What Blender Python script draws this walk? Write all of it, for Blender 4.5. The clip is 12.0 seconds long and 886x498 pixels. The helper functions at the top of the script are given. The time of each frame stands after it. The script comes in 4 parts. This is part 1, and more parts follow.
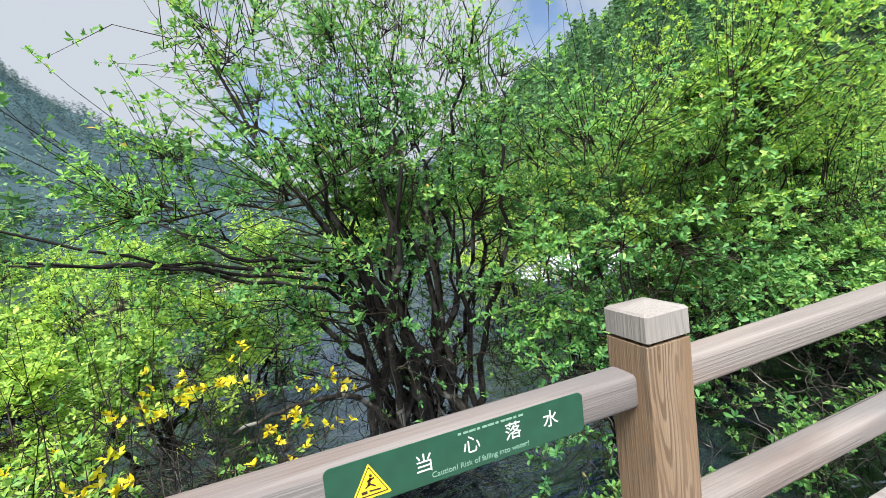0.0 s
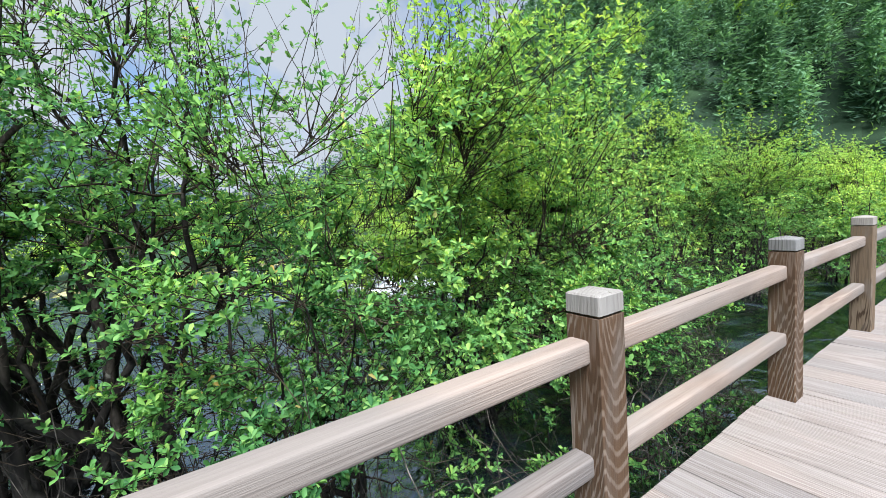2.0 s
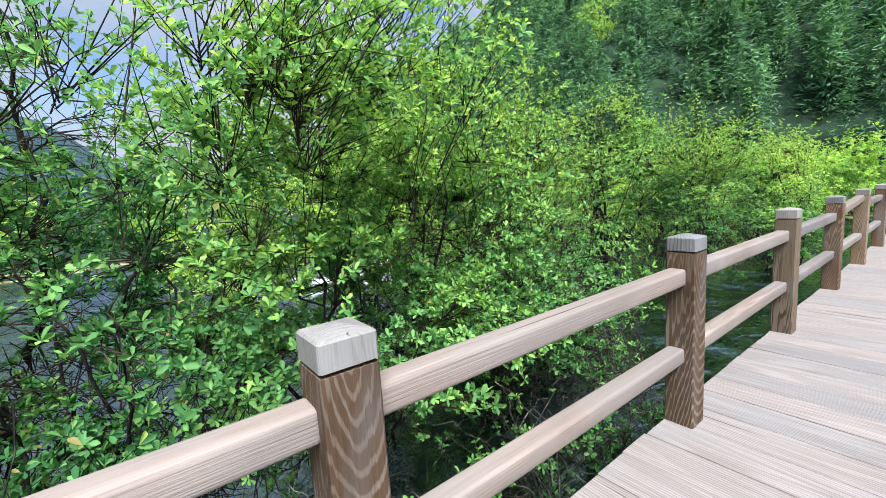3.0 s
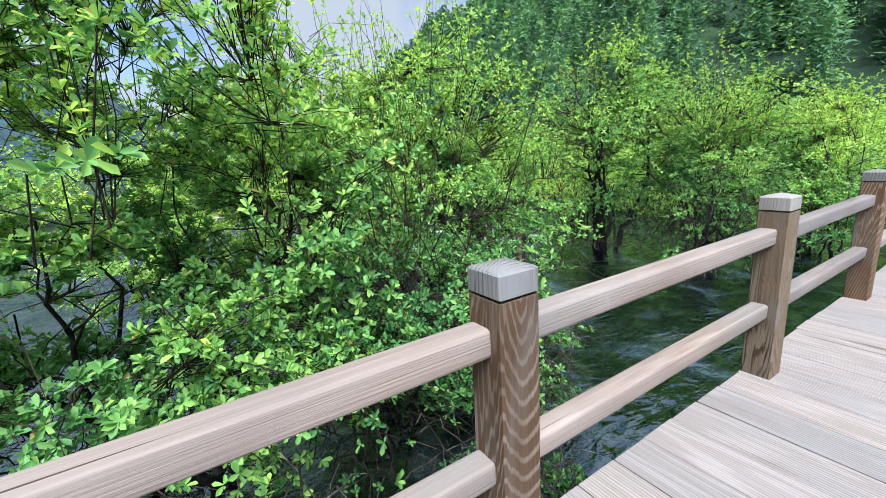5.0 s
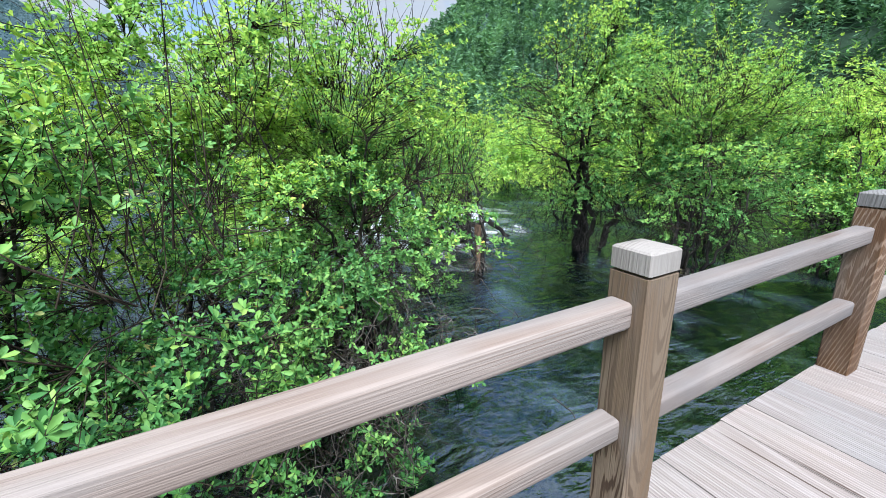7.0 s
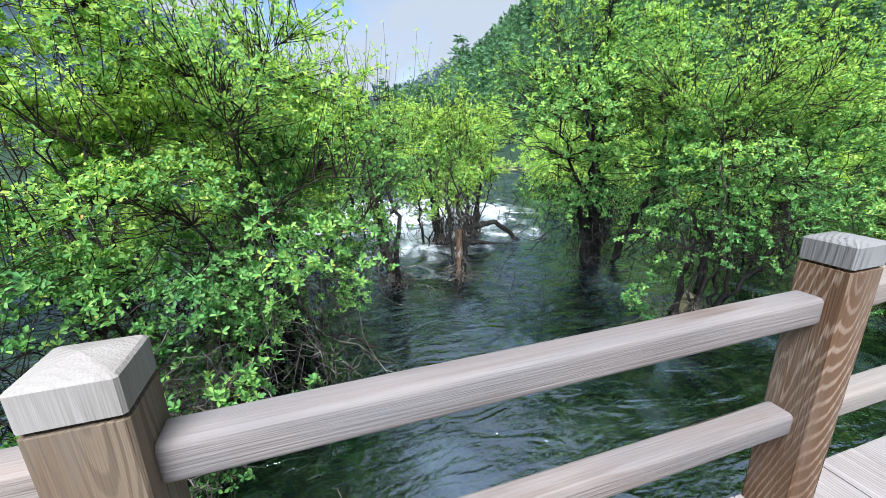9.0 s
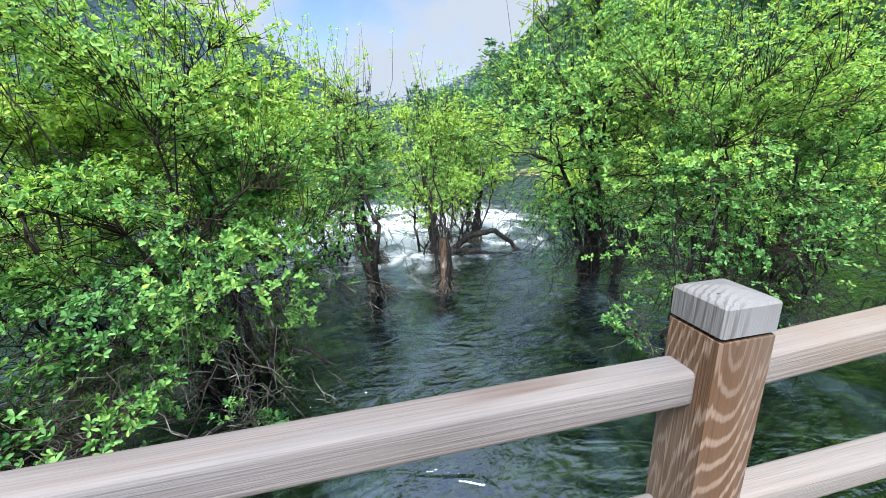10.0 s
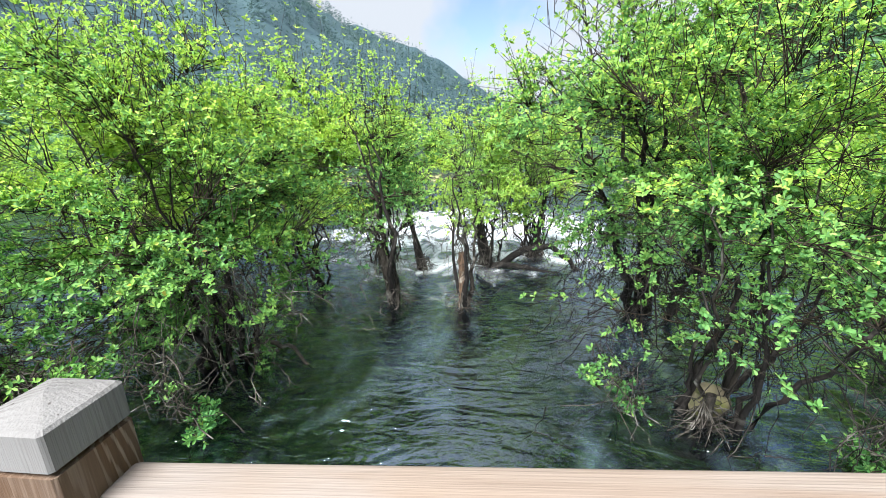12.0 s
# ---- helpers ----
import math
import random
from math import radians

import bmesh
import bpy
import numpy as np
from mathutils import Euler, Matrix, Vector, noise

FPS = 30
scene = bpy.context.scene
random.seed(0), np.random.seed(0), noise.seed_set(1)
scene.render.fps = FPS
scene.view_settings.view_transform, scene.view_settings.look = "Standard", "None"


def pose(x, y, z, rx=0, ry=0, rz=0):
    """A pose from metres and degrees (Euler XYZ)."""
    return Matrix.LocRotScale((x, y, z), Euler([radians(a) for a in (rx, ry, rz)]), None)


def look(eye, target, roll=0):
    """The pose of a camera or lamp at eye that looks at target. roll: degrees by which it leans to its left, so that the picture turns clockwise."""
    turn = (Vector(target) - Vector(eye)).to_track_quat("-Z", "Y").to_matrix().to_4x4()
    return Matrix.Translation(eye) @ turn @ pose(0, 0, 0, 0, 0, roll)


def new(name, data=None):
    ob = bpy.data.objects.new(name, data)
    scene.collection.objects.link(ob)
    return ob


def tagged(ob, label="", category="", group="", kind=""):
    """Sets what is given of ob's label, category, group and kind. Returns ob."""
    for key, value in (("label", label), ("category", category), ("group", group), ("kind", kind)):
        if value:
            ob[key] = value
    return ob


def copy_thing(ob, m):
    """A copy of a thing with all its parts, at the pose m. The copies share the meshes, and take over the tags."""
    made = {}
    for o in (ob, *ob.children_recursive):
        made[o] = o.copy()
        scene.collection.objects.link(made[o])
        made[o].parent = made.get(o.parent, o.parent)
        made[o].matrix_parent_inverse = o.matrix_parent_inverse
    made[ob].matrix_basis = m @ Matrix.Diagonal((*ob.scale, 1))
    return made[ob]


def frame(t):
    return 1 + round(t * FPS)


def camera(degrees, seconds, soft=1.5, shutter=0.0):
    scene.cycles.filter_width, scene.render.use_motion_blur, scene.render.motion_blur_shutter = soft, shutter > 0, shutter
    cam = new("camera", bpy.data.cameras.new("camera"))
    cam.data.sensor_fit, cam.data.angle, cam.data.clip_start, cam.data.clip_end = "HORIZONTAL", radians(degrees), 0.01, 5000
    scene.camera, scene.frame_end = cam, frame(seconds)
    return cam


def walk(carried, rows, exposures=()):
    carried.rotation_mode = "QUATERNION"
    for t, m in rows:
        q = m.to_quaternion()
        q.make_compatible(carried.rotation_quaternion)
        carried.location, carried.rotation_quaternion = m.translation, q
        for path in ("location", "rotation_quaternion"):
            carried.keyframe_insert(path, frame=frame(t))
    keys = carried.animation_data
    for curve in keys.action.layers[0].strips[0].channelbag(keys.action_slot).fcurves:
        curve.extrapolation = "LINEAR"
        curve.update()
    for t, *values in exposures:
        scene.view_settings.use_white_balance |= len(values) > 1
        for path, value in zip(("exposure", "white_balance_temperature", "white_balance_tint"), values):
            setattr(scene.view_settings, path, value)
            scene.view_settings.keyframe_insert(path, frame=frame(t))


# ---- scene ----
cam = camera(95.3, 12.0, 0.85)
PATH = [
    (0, (-0.782, -0.757, 1.383), (-0.104, 1.116, 1.208), -7.3),
    (0.5, (-0.374, -0.798, 1.367), (0.371, 1.053, 1.228), -6.0),
    (1, (0.086, -0.85, 1.403), (0.913, 0.963, 1.236), -4.7),
    (1.5, (0.557, -0.785, 1.373), (1.546, 0.943, 1.182), -4.0),
    (2, (0.928, -0.855, 1.403), (2.032, 0.801, 1.216), -4.2),
    (2.5, (1.424, -0.857, 1.386), (2.594, 0.747, 1.145), -3.9),
    (3, (1.851, -0.85, 1.373), (3.052, 0.726, 1.107), -3.7),
    (4.8, (3.316, -0.822, 1.373), (4.38, 0.82, 0.962), -3.7),
    (5, (3.477, -0.793, 1.379), (4.52, 0.857, 0.943), -3.6),
    (5.5, (3.882, -0.776, 1.396), (4.885, 0.88, 0.898), -3.3),
    (6, (4.304, -0.776, 1.402), (5.264, 0.892, 0.857), -3.0),
    (6.5, (4.706, -0.745, 1.391), (5.639, 0.935, 0.838), -2.5),
    (7, (5.09, -0.715, 1.423), (5.995, 0.984, 0.88), -1.5),
    (7.5, (5.503, -0.722, 1.396), (6.342, 1.017, 0.876), -1.5),
    (7.7, (5.641, -0.763, 1.424), (6.441, 0.995, 0.905), -1.1),
    (9.3, (6.868, -0.678, 1.428), (7.411, 1.157, 0.847), -1.8),
    (9.5, (7.004, -0.676, 1.446), (7.52, 1.169, 0.872), -1.9),
    (10, (7.395, -0.61, 1.433), (7.826, 1.262, 0.876), -1.7),
    (10.5, (7.781, -0.571, 1.473), (8.079, 1.334, 0.941), -1.6),
    (11, (8.185, -0.561, 1.463), (8.256, 1.369, 0.942), -1.5),
    (11.5, (8.57, -0.52, 1.471), (8.408, 1.403, 0.948), -1.1),
    (12, (8.96, -0.442, 1.481), (8.738, 1.473, 0.947), -1.8),
]
walk(cam, [(t, look(eye, target, roll)) for t, eye, target, roll in PATH], [(0.0, 0.92, 6400, 10), (3.0, 0.9, 6000, 10), (6.0, 0.92, 5850, 10), (9.5, 0.98, 5900, 10), (12.0, 1.24, 6400, 10)])

# ---- light ----
WATER_Z = -0.75
BED_Z = -1.3

world = bpy.data.worlds.new("sky")
scene.world = world
world.use_nodes = True
wn, wl = world.node_tree.nodes, world.node_tree.links
wn.clear()
w_out, w_bg = wn.new("ShaderNodeOutputWorld"), wn.new("ShaderNodeBackground")
w_sky = wn.new("ShaderNodeTexSky")
w_sky.sky_type, w_sky.sun_disc = "NISHITA", False
w_sky.sun_elevation, w_sky.sun_rotation = radians(58), radians(205)
w_noise, w_ramp, w_mix = wn.new("ShaderNodeTexNoise"), wn.new("ShaderNodeValToRGB"), wn.new("ShaderNodeMix")
w_noise.inputs["Scale"].default_value, w_noise.inputs["Detail"].default_value = 2.6, 5
w_ramp.color_ramp.elements[0].position, w_ramp.color_ramp.elements[1].position = 0.36, 0.48
w_mix.data_type = "RGBA"
w_mix.inputs["B"].default_value = (3.4, 3.65, 4.0, 1)
wl.new(w_noise.outputs["Fac"], w_ramp.inputs["Fac"])
wl.new(w_ramp.outputs["Color"], w_mix.inputs["Factor"])
wl.new(w_sky.outputs["Color"], w_mix.inputs["A"])
wl.new(w_mix.outputs["Result"], w_bg.inputs["Color"])
wl.new(w_bg.outputs["Background"], w_out.inputs["Surface"])
w_bg.inputs["Strength"].default_value = 0.1

sun = new("sun", bpy.data.lights.new("sun", "SUN"))
sun.data.energy, sun.data.angle, sun.data.color = 6.2, radians(30), (1.0, 0.98, 0.95)
sun.matrix_world = look((-5.5, -11.5, 20.4), (0, 0, 0))


# ---- materials ----
def material(name, rough=0.6, metal=0.0, spec=0.5):
    m = bpy.data.materials.new(name)
    m.use_nodes = True
    b = m.node_tree.nodes["Principled BSDF"]
    b.inputs["Roughness"].default_value, b.inputs["Metallic"].default_value = rough, metal
    b.inputs["Specular IOR Level"].default_value = spec
    return m, m.node_tree.nodes, m.node_tree.links, b


def ramp(nodes, stops):
    r = nodes.new("ShaderNodeValToRGB")
    e = r.color_ramp.elements
    while len(e) < len(stops):
        e.new(0.5)
    for el, (p, c) in zip(e, stops):
        el.position, el.color = p, (*c, 1)
    return r


def coords(nodes, links, scale=(1, 1, 1), shift=None, kind="Object"):
    tc, mp = nodes.new("ShaderNodeTexCoord"), nodes.new("ShaderNodeMapping")
    mp.inputs["Scale"].default_value = scale
    links.new(tc.outputs[kind], mp.inputs["Vector"])
    if shift:
        info, mul = nodes.new("ShaderNodeObjectInfo"), nodes.new("ShaderNodeVectorMath")
        mul.operation = "SCALE"
        mul.inputs[0].default_value = shift
        links.new(info.outputs["Random"], mul.inputs["Scale"])
        links.new(mul.outputs["Vector"], mp.inputs["Location"])
    return mp


def tex_noise(nodes, links, mp, scale, detail=4.0, distort=0.0):
    n = nodes.new("ShaderNodeTexNoise")
    n.inputs["Scale"].default_value, n.inputs["Detail"].default_value = scale, detail
    n.inputs["Distortion"].default_value = distort
    links.new(mp.outputs["Vector"], n.inputs["Vector"])
    return n


def mixed(nodes, links, kind, fac, a, b):
    m = nodes.new("ShaderNodeMix")
    m.data_type, m.blend_type = "RGBA", kind
    for key, v in (("Factor", fac), ("A", a), ("B", b)):
        if isinstance(v, (int, float)):
            m.inputs[key].default_value = v
        elif isinstance(v, tuple):
            m.inputs[key].default_value = (*v, 1)
        else:
            links.new(v, m.inputs[key])
    return m.outputs["Result"]


def bump(nodes, links, b, height, strength, dist):
    n = nodes.new("ShaderNodeBump")
    n.inputs["Strength"].default_value, n.inputs["Distance"].default_value = strength, dist
    links.new(height, n.inputs["Height"])
    links.new(n.outputs["Normal"], b.inputs["Normal"])


def wood(name, axis, pale, mid, dark, figure, rough=0.72, groove=0.0, grey=(0.46, 0.43, 0.41), across=9.0, along=0.9, lines=46.0, vary=1.0):
    """Weathered timber with its grain along one axis; figure: how strong the growth rings show."""
    m, n, l, b = material(name, rough, spec=0.25)
    long = [across, across, across]
    long[axis] = along
    mp = coords(n, l, tuple(long), (13.0, 7.0, 29.0))
    rings = n.new("ShaderNodeTexNoise")
    rings.inputs["Scale"].default_value, rings.inputs["Detail"].default_value = 1.1, 1.0
    l.new(mp.outputs["Vector"], rings.inputs["Vector"])
    mul = n.new("ShaderNodeMath")
    mul.operation = "MULTIPLY"
    mul.inputs[1].default_value = lines
    l.new(rings.outputs["Fac"], mul.inputs[0])
    sine = n.new("ShaderNodeMath")
    sine.operation = "SINE"
    l.new(mul.outputs[0], sine.inputs[0])
    band = ramp(n, [(0.0, dark), (0.45, mid), (0.8, pale)])
    l.new(sine.outputs[0], band.inputs["Fac"])
    fine_scale = [210.0, 210.0, 210.0]
    fine_scale[axis] = 3.0
    mp2 = coords(n, l, tuple(fine_scale), (3.0, 17.0, 5.0))
    fine = tex_noise(n, l, mp2, 1.0, 5)
    fibre = ramp(n, [(0.3, (0.72, 0.70, 0.685)), (0.62, (1, 1, 1))])
    l.new(fine.outputs["Fac"], fibre.inputs["Fac"])
    base = mixed(n, l, "MIX", figure, pale, band.outputs["Color"])
    mp3 = coords(n, l, (1.5, 1.5, 1.5), (5.0, 3.0, 9.0))
    patch = tex_noise(n, l, mp3, 1.6, 5, 0.6)
    age = ramp(n, [(0.45, (0, 0, 0)), (0.7, (0.75, 0.75, 0.75))])
    l.new(patch.outputs["Fac"], age.inputs["Fac"])
    base = mixed(n, l, "MIX", age.outputs["Color"], base, grey)
    base = mixed(n, l, "MULTIPLY", 0.75, base, fibre.outputs["Color"])
    # long drying cracks
    crack_scale = [60.0, 60.0, 60.0]
    crack_scale[axis] = 0.8
    mp4 = coords(n, l, tuple(crack_scale), (11.0, 2.0, 6.0))
    crack = tex_noise(n, l, mp4, 0.6, 2)
    line = ramp(n, [(0.27, (0.25, 0.2, 0.17)), (0.31, (1, 1, 1))])
    l.new(crack.outputs["Fac"], line.inputs["Fac"])
    base = mixed(n, l, "MULTIPLY", 0.9, base, line.outputs["Color"])
    info, tone = n.new("ShaderNodeObjectInfo"), ramp(n, [(0.0, (0.74, 0.77, 0.81)), (0.35, (0.95, 0.95, 0.95)), (1.0, (1.12, 1.05, 1.0))])
    l.new(info.outputs["Random"], tone.inputs["Fac"])
    base = mixed(n, l, "MULTIPLY", vary, base, tone.outputs["Color"])
    height = fine.outputs["Fac"]
    if groove:
        mp5 = coords(n, l, (1, 1, 1))
        w = n.new("ShaderNodeTexWave")
        w.bands_direction = "X"
        w.inputs["Scale"].default_value, w.inputs["Distortion"].default_value = groove, 0.15
        l.new(mp5.outputs["Vector"], w.inputs["Vector"])
        rid = ramp(n, [(0.0, (0.62, 0.6, 0.58)), (0.35, (1, 1, 1))])
        l.new(w.outputs["Fac"], rid.inputs["Fac"])
        worn = ramp(n, [(0.40, (0.2, 0.2, 0.2)), (0.58, (0.85, 0.85, 0.85))])
        l.new(tex_noise(n, l, coords(n, l, (2.2, 1.1, 1.0), (9.0, 4.0, 2.0)), 1.3, 4, 0.4).outputs["Fac"], worn.inputs["Fac"])
        base = mixed(n, l, "MULTIPLY", worn.outputs["Color"], base, rid.outputs["Color"])
        add = n.new("ShaderNodeMath")
        add.operation = "ADD"
        l.new(w.outputs["Fac"], add.inputs[0])
        l.new(fine.outputs["Fac"], add.inputs[1])
        height = add.outputs[0]
    l.new(base, b.inputs["Base Color"])
    bump(n, l, b, height, 0.5, 0.004)
    return m


def ringed_wood(name, axis, field, pale, dark, grey, spacing, lean, pith, aged=0.5, rough=0.7, wobble=0.012, width=0.55, bold=0.12):
    """Sawn softwood: growth rings round a pith that leans against the faces, so that flat faces show long pointed figures."""
    m, n, l, b = material(name, rough, spec=0.2)
    mp = coords(n, l)
    u, v = [k for k in range(3) if k != axis]
    # the pith's place changes from piece to piece
    info = n.new("ShaderNodeObjectInfo")
    shear, sep = n.new("ShaderNodeCombineXYZ"), n.new("ShaderNodeSeparateXYZ")
    l.new(mp.outputs["Vector"], sep.inputs["Vector"])
    stretch = [5.0, 5.0, 5.0]
    stretch[axis] = 1.3
    mpw = coords(n, l, tuple(stretch), (13.0, 7.0, 29.0))
    wob = tex_noise(n, l, mpw, 1.0, 2)

    def calc(kind, a, c):
        q = n.new("ShaderNodeMath")
        q.operation = kind
        for k, z in enumerate((a, c)):
            if isinstance(z, (int, float)):
                q.inputs[k].default_value = z
            else:
                l.new(z, q.inputs[k])
        return q.outputs[0]

    swing = calc("MULTIPLY", calc("SUBTRACT", info.outputs["Random"], 0.5), 0.07)
    sway = calc("MULTIPLY", calc("SUBTRACT", wob.outputs["Fac"], 0.5), wobble * 4)
    rough_scale = [55.0, 55.0, 55.0]
    rough_scale[axis] = 0.7
    uneven = tex_noise(n, l, coords(n, l, tuple(rough_scale), (2.0, 8.0, 4.0)), 1.0, 2)
    sway = calc("ADD", sway, calc("MULTIPLY", uneven.outputs["Fac"], spacing * 2.2))
    along = sep.outputs[axis]
    p = calc("ADD", calc("ADD", sep.outputs[u], swing), sway)
    q = calc("ADD", calc("ADD", sep.outputs[v], calc("MULTIPLY", along, lean)), calc("ADD", pith, calc("MULTIPLY", swing, 0.35)))
    l.new(p, shear.inputs[0])
    l.new(q, shear.inputs[1])
    far = n.new("ShaderNodeVectorMath")
    far.operation = "LENGTH"
    l.new(shear.outputs["Vector"], far.inputs[0])
    ring = calc("SINE", calc("MULTIPLY", far.outputs["Value"], 2 * math.pi / spacing), 0.0)
    ring = calc("ADD", calc("MULTIPLY", ring, 0.5), 0.5)
    line = ramp(n, [(width, (0, 0, 0)), (min(0.98, width + 0.3), (1, 1, 1))])
    l.new(ring, line.inputs["Fac"])
    # each ring stands out more in some stretches than in others
    mpf = coords(n, l, tuple(k * 0.5 for k in stretch), (3.0, 21.0, 9.0))
    fade = tex_noise(n, l, mpf, 2.2, 3)
    show = ramp(n, [(0.38, (bold, bold, bold)), (0.62, (1, 1, 1))])
    l.new(fade.outputs["Fac"], show.inputs["Fac"])
    mark = mixed(n, l, "MULTIPLY", 1.0, line.outputs["Color"], show.outputs["Color"])
    base = mixed(n, l, "MIX", mark, field, pale)
    # darker sapwood and damp stains
    stain = tex_noise(n, l, coords(n, l, tuple(k * 0.8 for k in stretch), (7.0, 5.0, 31.0)), 1.1, 5, 0.5)
    st = ramp(n, [(0.42, (0, 0, 0)), (0.66, (0.8, 0.8, 0.8))])
    l.new(stain.outputs["Fac"], st.inputs["Fac"])
    base = mixed(n, l, "MIX", st.outputs["Color"], base, mixed(n, l, "MIX", mark, dark, field))
    # silvered patches
    patch = tex_noise(n, l, coords(n, l, tuple(k * 0.45 for k in stretch), (5.0, 3.0, 9.0)), 1.6, 6, 0.6)
    age = ramp(n, [(0.62 - aged * 0.35, (0, 0, 0)), (0.78 - aged * 0.25, (0.85, 0.85, 0.85))])
    l.new(patch.outputs["Fac"], age.inputs["Fac"])
    base = mixed(n, l, "MIX", age.outputs["Color"], base, mixed(n, l, "MIX", mark, grey, tuple(min(1, c * 1.25) for c in grey)))
    fine_scale = [230.0, 230.0, 230.0]
    fine_scale[axis] = 3.0
    fine = tex_noise(n, l, coords(n, l, tuple(fine_scale), (3.0, 17.0, 5.0)), 1.0, 5)
    fibre = ramp(n, [(0.3, (0.72, 0.69, 0.67)), (0.6, (1.04, 1.03, 1.02))])
    l.new(fine.outputs["Fac"], fibre.inputs["Fac"])
    base = mixed(n, l, "MULTIPLY", mixed(n, l, "MIX", show.outputs["Color"], (0.22, 0.22, 0.22), (0.8, 0.8, 0.8)), base, fibre.outputs["Color"])
    crack_scale = [58.0, 58.0, 58.0]
    crack_scale[axis] = 0.9
    crack = tex_noise(n, l, coords(n, l, tuple(crack_scale), (11.0, 2.0, 6.0)), 0.6, 2)
    split = ramp(n, [(0.262, (0.16, 0.12, 0.10)), (0.295, (1, 1, 1))])
    l.new(crack.outputs["Fac"], split.inputs["Fac"])
    base = mixed(n, l, "MULTIPLY", 0.9, base, split.outputs["Color"])
    tone = ramp(n, [(0.0, (0.70, 0.72, 0.75)), (0.4, (0.93, 0.93, 0.93)), (1.0, (1.12, 1.06, 1.0))])
    l.new(info.outputs["Random"], tone.inputs["Fac"])
    l.new(mixed(n, l, "MULTIPLY", 1.0, base, tone.outputs["Color"]), b.inputs["Base Color"])
    relief = calc("ADD", calc("MULTIPLY", ring, 0.12), fine.outputs["Fac"])
    bump(n, l, b, relief, 0.55, 0.004)
    return m


WOOD_RAIL = ringed_wood("weathered_rail_wood", 0, (0.255, 0.222, 0.205), (0.172, 0.13, 0.11), (0.158, 0.124, 0.109), (0.17, 0.163, 0.163), 0.013, 0.004, 0.12, 0.66, wobble=0.02, width=0.6, bold=0.0)
WOOD_RAIL_FRESH = ringed_wood("fresh_rail_wood", 0, (0.205, 0.178, 0.158), (0.15, 0.108, 0.08), (0.185, 0.142, 0.108), (0.188, 0.18, 0.176), 0.014, 0.006, 0.12, 0.66, wobble=0.02, width=0.62, bold=0.0)
WOOD_POST = ringed_wood("weathered_post_wood", 2, (0.122, 0.072, 0.041), (0.275, 0.218, 0.176), (0.068, 0.039, 0.023), (0.155, 0.137, 0.122), 0.0165, 0.25, -0.18, 0.34, wobble=0.024, width=0.64, bold=0.35)
WOOD_POST_PALE = ringed_wood("silvered_post_wood", 2, (0.225, 0.172, 0.122), (0.07, 0.044, 0.028), (0.15, 0.092, 0.05), (0.195, 0.18, 0.165), 0.013, 0.10, -0.03, 0.28, wobble=0.03, width=0.5, bold=0.55)
WOOD_CAP = ringed_wood("grey_weathered_post_head", 2, (0.235, 0.23, 0.226), (0.085, 0.08, 0.076), (0.15, 0.142, 0.136), (0.25, 0.247, 0.244), 0.0145, 0.06, 0.10, 0.42, wobble=0.035, width=0.62, bold=0.1)
WOOD_DECK = wood("grooved_deck_wood", 1, (0.285, 0.258, 0.250), (0.25, 0.222, 0.211), (0.175, 0.147, 0.134), 0.45, groove=20.0, grey=(0.248, 0.234, 0.230), along=0.5, vary=0.55)


def bark(name, dark, light, lichen):
    m, n, l, b = material(name, 0.85, spec=0.2)
    mp = coords(n, l, (1, 1, 0.35))
    a = tex_noise(n, l, mp, 26, 6, 0.8)
    c = ramp(n, [(0.35, dark), (0.68, light)])
    l.new(a.outputs["Fac"], c.inputs["Fac"])
    mp2 = coords(n, l)
    s = tex_noise(n, l, mp2, 5.5, 5, 0.5)
    k = ramp(n, [(0.56, (0, 0, 0)), (0.64, (0.9, 0.9, 0.9))])
    l.new(s.outputs["Fac"], k.inputs["Fac"])
    l.new(mixed(n, l, "MIX", k.outputs["Color"], c.outputs["Color"], lichen), b.inputs["Base Color"])
    bump(n, l, b, a.outputs["Fac"], 0.7, 0.01)
    return m


BARK = bark("dark_wet_bark", (0.006, 0.0054, 0.005), (0.020, 0.0178, 0.016), (0.055, 0.051, 0.045))
BARK_PALE = bark("lichen_grey_bark", (0.014, 0.012, 0.010), (0.055, 0.048, 0.04), (0.19, 0.185, 0.165))
TWIG = bark("twig_bark", (0.007, 0.0055, 0.004), (0.035, 0.025, 0.016), (0.06, 0.05, 0.035))
TWIG_DEAD = bark("dead_grey_twig", (0.025, 0.022, 0.018), (0.085, 0.076, 0.066), (0.20, 0.19, 0.17))


